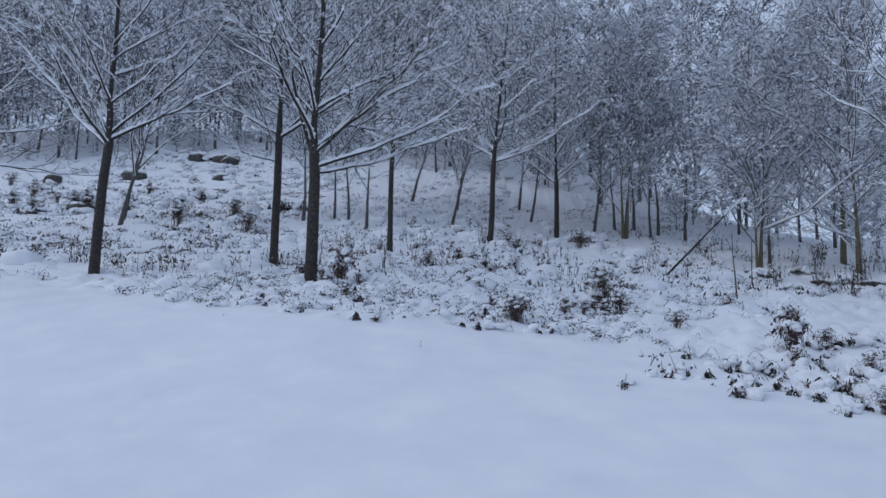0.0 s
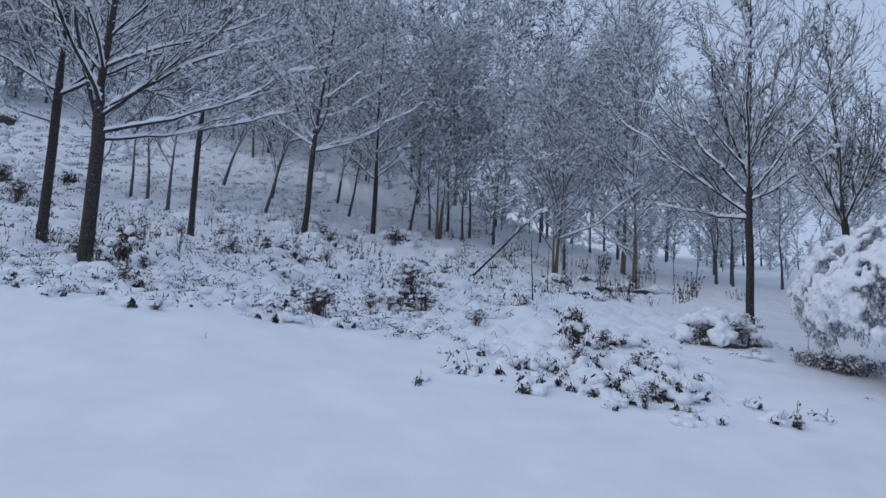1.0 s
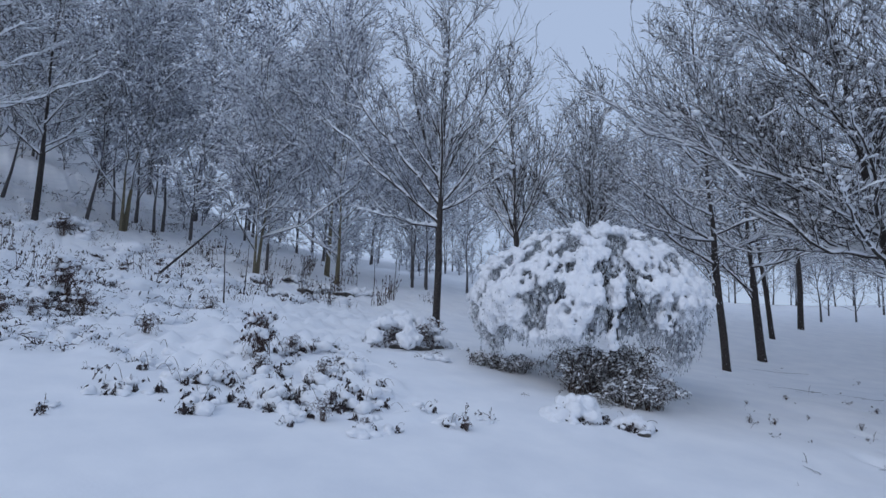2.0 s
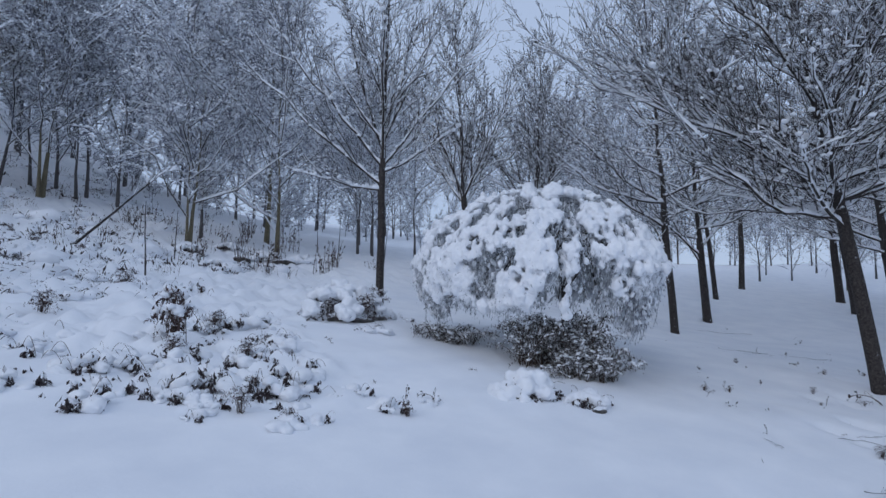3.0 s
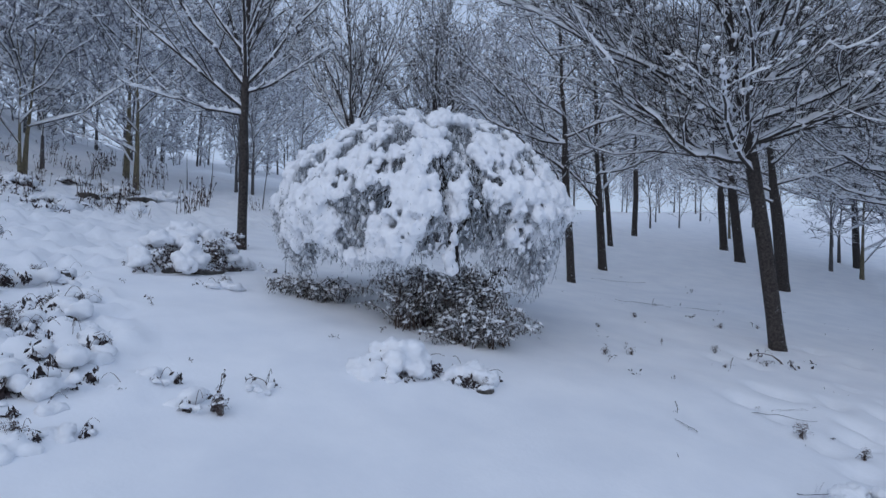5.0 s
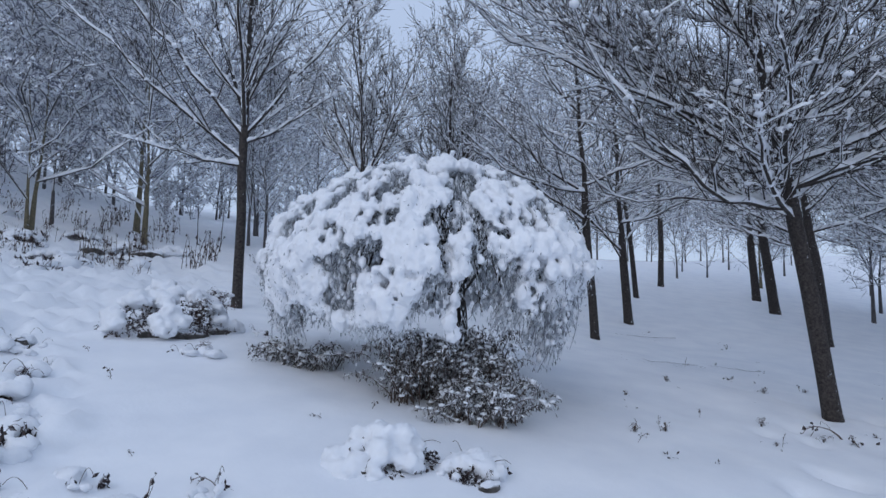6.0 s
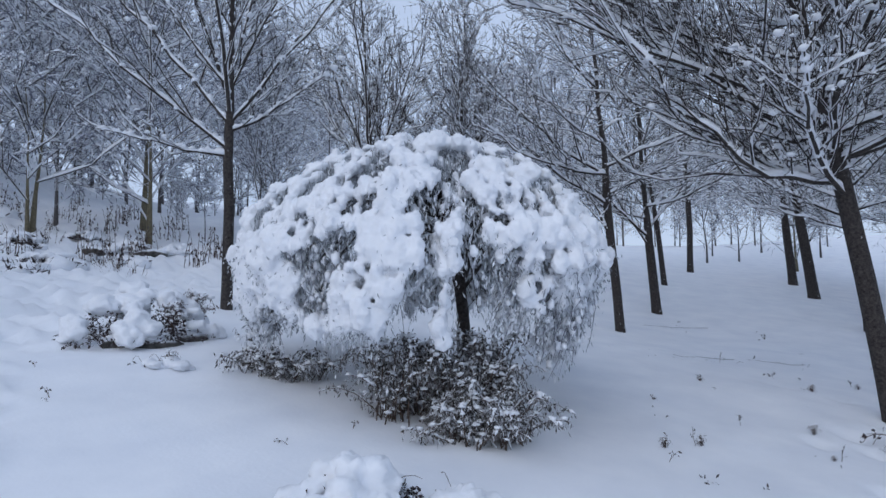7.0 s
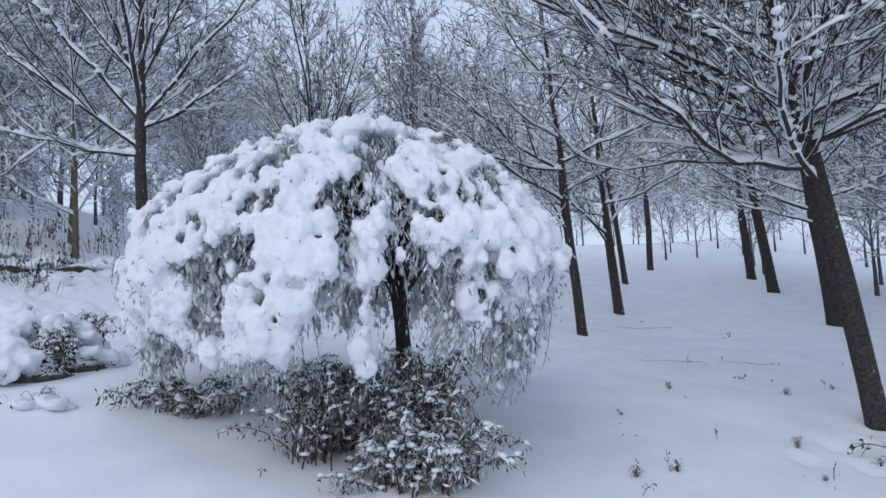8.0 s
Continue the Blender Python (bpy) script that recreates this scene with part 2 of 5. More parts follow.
def twiglets(shape, P, R, m, angle, length, wide, rng, bend=0.0, droop=0.06):
    """The finest twigs: slim kites, m on each of the polylines P."""
    Q, _ = sprout(P, R, m, 0.05, 1.0, angle, length, bend, 3, rng, 0.7, 0.004, 0.3, droop, 26)
    kites(shape, Q[:, 0], Q[:, 1], Q[:, 2], wide, rng)


# ---- the lie of the land: a hillside that rises to the north ----
def sstep(a, b, v):
    k = np.clip((v - a) / (b - a), 0.0, 1.0)
    return k * k * (3 - 2 * k)


def swell(x, y, cx, cy, s, a):
    return a * np.exp(-((x - cx) ** 2 + (y - cy) ** 2) / (2 * s * s))


def land(x, y):
    """The height of the snow at a place, without its small unevenness."""
    x, y = np.asarray(x, float), np.asarray(y, float)
    z = 0.1886 * np.clip(y, -40, 60) - 0.006 * np.clip(x, -90, 90)
    z = z + 0.42 * sstep(2.0, -3.0, x) * sstep(4.5, 8.5, y)
    z = z + 0.0065 * np.maximum(0, np.minimum(y, 52) - 16) ** 2 * sstep(22.0, 2.0, x)
    z = z + 0.0013 * np.maximum(0, np.minimum(x, 75) - 10) ** 2 * sstep(45, 5, y)
    return z + swell(x, y, 17.5, 10.5, 3.5, -0.42) + swell(x, y, 8.5, 16.8, 2.2, -0.3)


def height(x, y):
    return float(land(x, y))


def at(x, y, lift=0.0):
    return (x, y, height(x, y) + lift)


def front(x):
    """Where the smooth snow of the open strip ends and the overgrown bank begins, along x."""
    return np.interp(x, [-14, -8, -4, -1.5, 0.3, 1.6, 3.0, 4.2, 4.7, 5.2, 6.2, 7.0, 9.0, 12.0], [9.3, 9.0, 7.5, 7.4, 8.1, 7.8, 6.0, 5.4, 6.0, 8.6, 9.0, 9.4, 12.5, 14.0])


def wavy(x, y, size, seed):
    """Cheap smooth unevenness, about -1 to 1."""
    r = np.random.default_rng(seed)
    out = 0.0
    for n in range(7):
        a, f, p = r.uniform(0, 2 * math.pi), (0.7 + 0.25 * n) / size * 2 * math.pi, r.uniform(0, 6.28)
        out = out + np.sin((x * math.cos(a) + y * math.sin(a)) * f + p + 1.3 * np.sin((x * math.sin(a) - y * math.cos(a)) * f * 0.6 + p * 2)) / (1 + 0.35 * n)
    return out / 3.0


def graded(lo, hi, step, end_lo, end_hi, growth):
    mid = list(np.arange(lo, hi, step))
    up, d = [mid[-1]], step
    while up[-1] < end_hi:
        d *= growth
        up.append(up[-1] + d)
    down, d = [mid[0]], step
    while down[-1] > end_lo:
        d *= growth
        down.append(down[-1] - d)
    return np.array(down[:0:-1] + mid + up[1:])


def build_ground():
    xs, ys = graded(-6, 12.5, 0.095, -420, 420, 1.07), graded(1.6, 12.0, 0.085, -420, 420, 1.06)
    X, Y = np.meshgrid(xs, ys)
    Z = land(X, Y)
    near = sstep(70, 25, np.hypot(X, Y - 6))
    rough = sstep(-0.2, 1.0, Y - front(X)) * near
    Z += near * (0.030 * wavy(X, Y, 3.2, 1) + 0.012 * wavy(X, Y, 1.1, 2))
    Z += rough * (0.15 * np.abs(wavy(X, Y, 0.95, 3)) + 0.10 * np.abs(wavy(X, Y, 0.5, 4)) + 0.05 * wavy(X, Y, 2.0, 5) - 0.07)
    Z += sstep(1.0, 5.0, Y - front(X)) * near * (0.10 * np.abs(wavy(X, Y, 2.4, 6)) + 0.06 * np.abs(wavy(X, Y, 1.3, 7))) * sstep(9, 3, X)
    # half-filled dents in the snow between the trunks of the grove
    r = np.random.default_rng(8)
    for x, y in zip(r.uniform(6.5, 13, 110), r.uniform(1.6, 6.5, 110)):
        if y < 0.45 * x - 0.4:
            Z += swell(X, Y, x, y, r.uniform(0.055, 0.1), -r.uniform(0.06, 0.13))
    ny, nx = X.shape
    i, j = np.meshgrid(np.arange(ny - 1), np.arange(nx - 1), indexing="ij")
    a = (i * nx + j).ravel()
    faces = np.stack([a, a + 1, a + nx + 1, a + nx], -1)
    ob = new("ground", mesh_from(np.stack([X, Y, Z], -1).reshape(-1, 3), faces, SNOW_GROUND, "ground"))
    tagged(ob, "hillside under smooth fresh snow, uneven over buried plants", "snowy ground", kind="structure")


build_ground()


# ---- trees ----
def limb_line(start, azimuth, elevation, length, bend, k, rng, wobble=0.16):
    az, el = radians(azimuth), radians(elevation)
    d = np.array([math.cos(az) * math.cos(el), math.sin(az) * math.cos(el), math.sin(el)])
    s = np.linspace(0, 1, k)
    p = np.array(start) + d * (length * s)[:, None]
    p[:, 2] += bend * length * s ** (3 if bend > 0.5 else 2)
    p[:, 1:] += np.cumsum(rng.normal(0, wobble * length / k, (k, 2)), 0) * s[:, None]
    p[:, 0] += np.cumsum(rng.normal(0, wobble * length / k, k)) * s
    return p


def snowy_tree(name, place, tall, radius, fork, rng, label, group, limbs=(), auto=14, lean=(0.0, 0.0), bark=None, spread=0.34,
               rise=(28, 62), second=9, third=6, thick=0.05, leafy=0.0, finest=1, bare=0.16, wobble=0.34, coarse=1.0):
    """A bare tree with snow along its branches. limbs: (height, azimuth, elevation, length, bend) of those that stand out; auto: more of them, round the trunk."""
    root = thing(name, place, label, "tree", group)
    k = 12
    s = np.linspace(0, 1, k)
    trunk = np.zeros((k, 3))
    trunk[:, 2] = s * tall - 0.25 * (s == 0)
    trunk[:, 0] = lean[0] * tall * s + np.cumsum(rng.normal(0, 0.022 * tall / 4, k)) * s**0.6
    trunk[:, 1] = lean[1] * tall * s + np.cumsum(rng.normal(0, 0.022 * tall / 4, k)) * s**0.6
    # finer rings near the foot
    dense = np.unique(np.r_[s, 0.015, 0.035, 0.06, 0.12, fork / tall])
    line = np.stack([np.interp(dense, s, trunk[:, n]) for n in range(3)], -1)
    rad = radius * np.interp(dense * tall, [0, 0.1, 0.4, fork, fork * 1.3, tall], [1.5, 1.2, 1.0, 0.86, 0.5, 0.07])
    shape = Shape()
    tubes(shape, line[None], rad[None], 9)
    part("trunk", shape.mesh(bark or BARK, "trunk"), root)

    def on_trunk(h):
        return np.array([np.interp(h / tall, s, trunk[:, n]) for n in range(3)]), float(np.interp(h, [0, fork, fork * 1.3, tall], [1, 0.86, 0.5, 0.07])) * radius

    lines, radii = [], []
    for h, azimuth, elevation, length, bend in limbs:
        p, r = on_trunk(h)
        lines.append(limb_line(p, azimuth, elevation, length, bend, 10, rng, wobble))
        radii.append(np.linspace(min(r * 0.5, 0.013 + 0.0085 * length, 0.036), 0.006, 10))
    for n in range(auto):
        u = (n + rng.uniform(0.2, 0.8)) / auto
        h = fork * 0.97 + (tall * 0.94 - fork) * u
        p, r = on_trunk(h)
        length = spread * (tall - h * 0.72) * rng.uniform(0.75, 1.2)
        el = rise[0] + (rise[1] - rise[0]) * u + rng.normal(0, 7)
        lines.append(limb_line(p, n * 137.5 + rng.uniform(-25, 25), el, length, rng.uniform(0.05, 0.28), 10, rng, wobble))
        radii.append(np.linspace(min(r * 0.5, 0.009 + 0.009 * length), 0.0055, 10))
    L1, R1 = np.array(lines), np.array(radii)
    for p, r in zip(L1, R1):
        one = Shape()
        tubes(one, p[None], r[None], 6)
        limb = part("limb", one.mesh(bark or BARK, "limb"), root)
        lying = Shape()
        snow_ridges(lying, *finer(p[None], r[None], 34), thick, rng, bare=bare)
        morsels(lying, *finer(p[None], r[None], 16), 14, 0.07, thick, rng)
        c = finer(p[None], r[None], 30)[0][0, 3:]
        c = c[rng.random(len(c)) < (0.22 if leafy else 0.1)] + (0, 0, 0.02)
        blobs(lying, c, np.stack([rng.uniform(0.02, 0.055, len(c))] * 3, -1) * (1.4, 1.2, 0.9), rng, 1, 0.25)
        tagged(part("limb_snow", lying.mesh(SNOW_TWIG, "limb_snow"), limb, "ridge of fresh snow"), kind="stuff")
    L2, R2 = sprout(L1, R1, second, 0.1, 0.99, 40, 0.5, 0.2, 5, rng, 0.62, 0.0058 * coarse**0.5, 0.2, vary=20, lift=True)
    L3, R3 = sprout(L2, R2, third, 0.08, 1.0, 36, 0.52, 0.16, 3, rng, 0.6, 0.0042 * coarse**0.5, 0.2, vary=20)
    top = np.stack([np.interp(np.linspace(fork / tall, 1, 8), s, trunk[:, n]) for n in range(3)], -1)[None]
    L4, R4 = sprout(top, np.full((1, 8), 0.02), 26, 0.05, 1.0, 42, 0.2, 0.2, 3, rng, 0.4, 0.005)
    twigs = Shape()
    tubes(twigs, L2, R2, 4 if third > 6 else 3)
    if third > 6:
        tubes(twigs, L3, R3, 3)
    else:
        kites(twigs, L3[:, 0], L3[:, 1], L3[:, 2], 0.012 * coarse, rng)
    tubes(twigs, L4, R4, 3)
    if finest:
        twiglets(twigs, L3, R3, finest, 30, 0.6, 0.008 * coarse, rng, 0.1, 0.0)
    tagged(part("twigwork", twigs.mesh(TWIG, "twigwork"), root), kind="stuff")
    snow = Shape()
    snow_ridges(snow, *finer(L2, R2, 7), thick * 0.48, rng, True, 0.2 + bare)
    morsels(snow, L2, R2, 3, 0.055, thick * 0.66, rng, False)
    morsels(snow, L3, R3, 1 if bare > 0.25 else 2, 0.055 * coarse**0.5, thick * 0.42, rng, False)
    morsels(snow, L4, R4, 2, 0.05, thick * 0.62, rng)
    # lumps in the forks, on the branches and along one side of the trunk
    pick = rng.random(len(L2)) < 0.6
    c = L2[pick, 0] + (0, 0, 0.02)
    blobs(snow, c, np.stack([rng.uniform(0.02, 0.05, len(c))] * 3, -1) * (1, 1, 0.8), rng)
    pick = rng.random(len(L3)) < (0.2 if leafy else 0.07)
    c = L3[pick, 1] + (0, 0, 0.012)
    blobs(snow, c, np.stack([rng.uniform(0.015, 0.045, len(c)) * coarse**0.5] * 3, -1) * (1.25, 1.25, 0.8), rng)
    tagged(part("snow", snow.mesh(SNOW_TWIG, "snow"), root, "fresh snow lying along the branches"), kind="stuff")
    if leafy:
        leaf = Shape()
        ends = L3[rng.random(len(L3)) < leafy]
        leaves(leaf, ends[:, 1:].reshape(-1, 3), 0.018, rng)
        tagged(part("leafage", leaf.mesh(DEAD_LEAF, "leafage", False), root, "withered brown leaves"), kind="stuff")
    return root


def leaves(shape, centres, size, rng, hang=0.4, long=1.6):
    """Small folded leaves, each four corners about a fold, turned at random and hanging a little."""
    n = len(centres)
    if not n:
        return
    a = unit(rng.normal(size=(n, 3)) + (0, 0, -hang))
    b = unit(np.cross(a, rng.normal(size=(n, 3))))
    c = np.cross(a, b)
    z = (size * rng.uniform(0.6, 1.35, n))[:, None]
    p = np.asarray(centres)
    V = np.stack([p, p + (a * long * 0.5 + b * 0.5 + c * 0.18) * z, p + a * long * z, p + (a * long * 0.5 - b * 0.5 + c * 0.18) * z], 1)
    F = (np.array([[0, 1, 2], [0, 2, 3]])[None] + (np.arange(n) * 4)[:, None, None]).reshape(-1, 3)
    shape.add(V, F)


GROVE = "young trees on the snowy hillside"


def planted(x, y, tall, radius, fork, seed, label, limbs=(), **more):
    return snowy_tree("tree", at(x, y, -0.02), tall, radius, fork, np.random.default_rng(seed), label, GROVE, limbs, **more)


DARK = "young bare tree with dark trunk and snow along its spreading branches"
planted(8.05, 10.7, 7.6, 0.075, 2.65, 1, "straight young bare tree with snowy limbs beside the weeping tree",
        [(2.15, 150, 6, 1.7, 0.14), (2.25, 152, 38, 3.0, 0.1), (2.62, -34, 50, 3.2, 0.12), (2.6, 146, 50, 3.4, 0.1), (2.9, 150, 70, 3.4, 0.04), (2.8, 60, 56, 3.0, 0.1), (2.7, 235, 54, 2.8, 0.12), (3.1, -30, 66, 3.2, 0.04), (2.5, -36, 22, 1.6, 0.2)], auto=14, rise=(40, 66), second=9, third=6, finest=2, bare=0.26, wobble=0.22)
planted(-3.31, 10.53, 10.2, 0.108, 2.2, 2, "tall bare tree with dark trunk and long snowy limbs",
        [(2.05, 4, 22, 3.2, 0.10), (2.3, -8, 38, 3.2, 0.08), (3.1, 6, 36, 2.8, 0.05), (3.6, 0, 52, 2.6, 0.05), (2.1, 176, 70, 4.2, 0.0), (3.0, 186, 42, 3.0, 0.08), (3.4, 176, 50, 2.8, 0.05), (2.2, 70, 44, 3.0, 0.0), (2.5, 268, 44, 2.8, 0.05), (1.95, 20, 12, 2.4, 0.12)], auto=18, second=10, third=6, finest=1)
planted(-4.74, 12.52, 10.0, 0.088, 2.7, 3, DARK, [(2.6, 178, 56, 3.2, 0.08), (2.9, 172, 30, 2.4, 0.1), (2.3, 183, 18, 1.6, 0.1), (2.8, 10, 48, 2.8, 0.1), (3.4, 175, 45, 2.8, 0.1)], auto=17, second=10, third=6)
planted(-7.51, 10.85, 9.6, 0.092, 2.5, 4, DARK, [(2.45, 172, 46, 3.6, 0.08), (2.6, 176, 60, 3.4, 0.02), (2.6, 4, 24, 2.6, 0.10), (3.3, 2, 38, 2.8, 0.05), (3.4, 184, 52, 3.0, 0.05), (2.5, 90, 40, 2.6, 0.1), (2.5, 262, 40, 2.4, 0.1), (4.2, 8, 45, 2.4, 0.05)], auto=17, second=10, third=6)
planted(-3.25, 17.62, 8.8, 0.08, 2.9, 5, DARK, thick=0.075, coarse=1.5, limbs=[(2.5, 20, 50, 1.6, 0.1), (2.9, 165, 45, 2.4, 0.1)], auto=18, second=9, third=6)
planted(-0.55, 23.24, 11.5, 0.11, 3.1, 6, DARK, thick=0.1, coarse=2.0, limbs=[(3.05, 150, 56, 3.6, 0.14), (3.1, 4, 16, 4.4, 0.16), (3.6, 20, 60, 4.2, 0.0), (3.3, 170, 32, 3.0, 0.16)], auto=20, lean=(0.035, 0), second=9, third=6)
planted(2.15, 26.09, 11.5, 0.105, 2.4, 7, DARK, thick=0.1, coarse=2.0, limbs=[(2.3, 178, 36, 2.8, 0.14), (2.4, 2, 44, 3.8, 0.08), (3.4, 5, 30, 3.0, 0.12), (3.0, 190, 55, 3.4, 0.1)], auto=20, second=9, third=6)
planted(12.2, 3.82, 8.8, 0.108, 2.7, 8, "leaning tree with thick dark trunk, snowy limbs and withered leaves",
        [(2.65, 148, -2, 3.4, 0.65), (3.3, 152, 14, 3.8, 0.18), (3.7, 140, 24, 3.8, 0.12), (3.0, 195, 16, 3.0, 0.16), (3.5, 210, 28, 3.4, 0.1), (2.8, 20, 20, 2.6, 0.1), (3.8, 100, 30, 3.2, 0.1), (4.4, 165, 40, 3.2, 0.1), (4.2, 230, 45, 3.0, 0.1), (2.5, 175, 18, 2.2, 0.2), (2.9, 250, 12, 2.6, 0.2), (2.7, 120, 10, 2.6, 0.25), (3.2, -30, 12, 3.0, 0.15), (3.6, -62, 24, 3.0, 0.1), (2.9, -80, 8, 2.6, 0.2), (3.9, 0, 30, 3.0, 0.1)],
        auto=26, lean=(-0.07, 0.10), spread=0.42, rise=(12, 58), second=17, third=8, thick=0.058, leafy=0.35, finest=2, bare=0.2, wobble=0.33)
planted(15.4, 8.75, 10.0, 0.095, 2.9, 9, DARK, [(2.6, 150, 34, 3.0, 0.08), (3.2, 146, 30, 3.4, 0.08), (1.9, 150, 58, 1.6, 0.1), (2.8, -30, 30, 2.2, 0.1)], auto=28, rise=(10, 60), lean=(-0.02, 0.025), spread=0.42, second=12, third=6, finest=2, bare=0.3, wobble=0.34)
planted(19.6, 9.95, 10.0, 0.125, 2.2, 10, DARK, [(1.7, 150, 55, 2.8, 0.1), (2.2, -30, 50, 3.0, 0.1), (2.0, 160, 30, 3.0, 0.05)], auto=26, lean=(-0.05, 0.06), rise=(10, 62), spread=0.42, second=12, third=6, finest=2, bare=0.3, wobble=0.34)
planted(24.4, 11.9, 9.6, 0.095, 2.4, 11, DARK, auto=24, rise=(8, 60), spread=0.42, second=9, third=6, lean=(-0.06, 0.08))
planted(30.4, 13.5, 9.8, 0.13, 2.8, 12, DARK, auto=24, rise=(8, 60), spread=0.42, second=9, third=6)
planted(31.3, 9.8, 10.0, 0.165, 2.4, 13, DARK, auto=24, rise=(8, 60), spread=0.42, second=9, third=6, lean=(-0.04, 0.05))
planted(27.4, 8.15, 10.2, 0.175, 2.6, 14, DARK, auto=24, rise=(8, 60), spread=0.42, second=9, third=6, lean=(-0.06, 0.07))
planted(21.6, 5.6, 10.0, 0.17, 2.4, 15, DARK, [(2.4, 150, 20, 3.2, 0.1)], auto=28, rise=(6, 58), spread=0.44, second=12, third=6, lean=(-0.05, 0.06), leafy=0.2, finest=2, bare=0.3)
planted(16.4, 2.0, 9.0, 0.13, 2.4, 16, DARK, auto=26, lean=(-0.03, 0.05), rise=(6, 55), spread=0.44, second=12, leafy=0.2, finest=2, bare=0.3)
# two that stand beside the view, their boughs reaching into it
planted(-13.9, 14.4, 9.5, 0.12, 2.3, 19, DARK, auto=24, rise=(8, 58), spread=0.44, second=9, third=6, finest=2, thick=0.045, coarse=1.4, bare=0.35)
planted(-19.5, 19.5, 10.0, 0.13, 2.2, 20, DARK, auto=24, rise=(4, 58), spread=0.46, second=9, third=6, finest=2, thick=0.05, coarse=1.8, bare=0.35)
# trees right of the view; the last two added to shade the snow there
for x, y, seed in ((20.5, 1.6, 22), (24.5, 3.2, 23), (29.0, 2.2, 24), (15.8, -1.6, 25), (34.0, 5.2, 26), (13.4, 0.1, 27), (9.6, -3.2, 28)):
    planted(x, y, 9.8, 0.15, 2.4, seed, DARK, auto=28, lean=(-0.03, 0.04), rise=(2, 56), spread=0.46, second=10, third=6, leafy=0.12, finest=1, thick=0.055, coarse=1.8, bare=0.35)
VASE = "young bare tree with steep snowy stems rising from its fork"
for x, y, tall, seed in ((13.6, 14.2, 8.2, 17), (16.4, 13.7, 8.4, 18)):
    r = np.random.default_rng(seed)
    planted(x, y, tall, 0.10, 2.5, seed, VASE, [(2.3 + 0.05 * n, n * 47 + r.uniform(-15, 15), r.uniform(50, 68), r.uniform(3.2, 4.6), 0.12) for n in range(9)], auto=14, rise=(46, 70), second=11, third=6, finest=2, thick=0.06, bare=0.3, coarse=1.3)


# ---- frosted woodland behind ----
def frosted_tree(place, tall, radius, fork, seed, label, group, fine, bark, lean=(0.0, 0.0), stems=1, reach=0.4, frost=None):
    """A woodland tree whose fine twigs are white with frost and snow, blued for distance haze."""
    rng = np.random.default_rng(seed)
    root = thing("woodland_tree", place, label, "tree", group)
    k = 9
    s = np.linspace(0, 1, k)
    tops = []
    for n in range(stems):
        line = np.zeros((k, 3))
        out = radians(n * 360 / max(stems, 1) + 40)
        splay = 0.0 if n == 0 else 0.10
        line[:, 2] = s * tall * (1 - 0.12 * n) - 0.25 * (s == 0)
        line[:, 0] = (lean[0] + splay * math.cos(out)) * tall * s + np.cumsum(rng.normal(0, 0.09, k)) * s**0.6 + 0.14 * n * math.cos(out)
        line[:, 1] = (lean[1] + splay * math.sin(out)) * tall * s + np.cumsum(rng.normal(0, 0.09, k)) * s**0.6 + 0.14 * n * math.sin(out)
        rad = radius * (1 - 0.25 * (n > 0)) * np.interp(s, [0, 0.05, 0.2, 0.32, 1], [1.35, 1.0, 0.6, 0.33, 0.05])
        one = Shape()
        tubes(one, line[None], rad[None], 7)
        part("trunk", one.mesh(bark, "trunk"), root)
        tops.append(np.stack([np.interp(np.linspace(fork / tall, 1, 8), s, line[:, j]) for j in range(3)], -1))
    top = np.array(tops)
    crown = Shape()
    L1, R1 = sprout(top, np.full(top.shape[:2], 0.04), fine[0], 0.0, 0.98, 46, reach, 0.2, 5, rng, 0.7, 0.011, 0.16)
    L2, R2 = sprout(L1, R1, fine[1], 0.1, 1.0, 42, 0.5, 0.12, 4 if fine[2] else 3, rng, 0.6, 0.007, 0.2, 0.03)
    boughs = Shape()
    tubes(boughs, L1, R1, 4)
    if fine[2]:
        tubes(boughs, L2, R2, 3)
    else:
        kites(boughs, L2[:, 0], L2[:, 1], L2[:, 2], 0.03, rng)
    tagged(part("branchwork", boughs.mesh(BOUGH, "branchwork"), root, "dark boughs"), kind="stuff")
    if fine[2]:
        L3, R3 = sprout(L2, R2, fine[2], 0.05, 1.0, 42, 0.55, 0.06, 3, rng, 0.75, 0.006, 0.2, 0.05)
        kites(crown, L3[:, 0], (L3[:, 0] + L3[:, -1]) / 2, L3[:, -1], 0.028, rng)
        twiglets(crown, L3, R3, fine[3] - 1, 52, 0.5, 0.03, rng)
        twiglets(crown, top, np.full(top.shape[:2], 0.02), 130, 55, 0.12, 0.032, rng)
    else:
        twiglets(crown, L2, R2, fine[3], 62, 0.36, 0.05, rng)
        twiglets(crown, top, np.full(top.shape[:2], 0.02), fine[3] * 5, 55, 0.13, 0.05, rng)
    tagged(part("crown", crown.mesh(frost or FROST, "crown"), root, "fine twigs white with frost, blued for distance haze"), kind="stuff")
    snow = Shape()
    snow_ridges(snow, L1, R1, 0.085, rng, True, 0.2)
    morsels(snow, L2, R2, 5 if fine[2] else 2, 0.1, 0.065, rng, False)
    if fine[2]:
        morsels(snow, L3, R3, 1, 0.08, 0.055, rng, False)
    tagged(part("snow", snow.mesh(SNOW_TWIG, "snow"), root, "snow lying along the boughs"), kind="stuff")
    return root


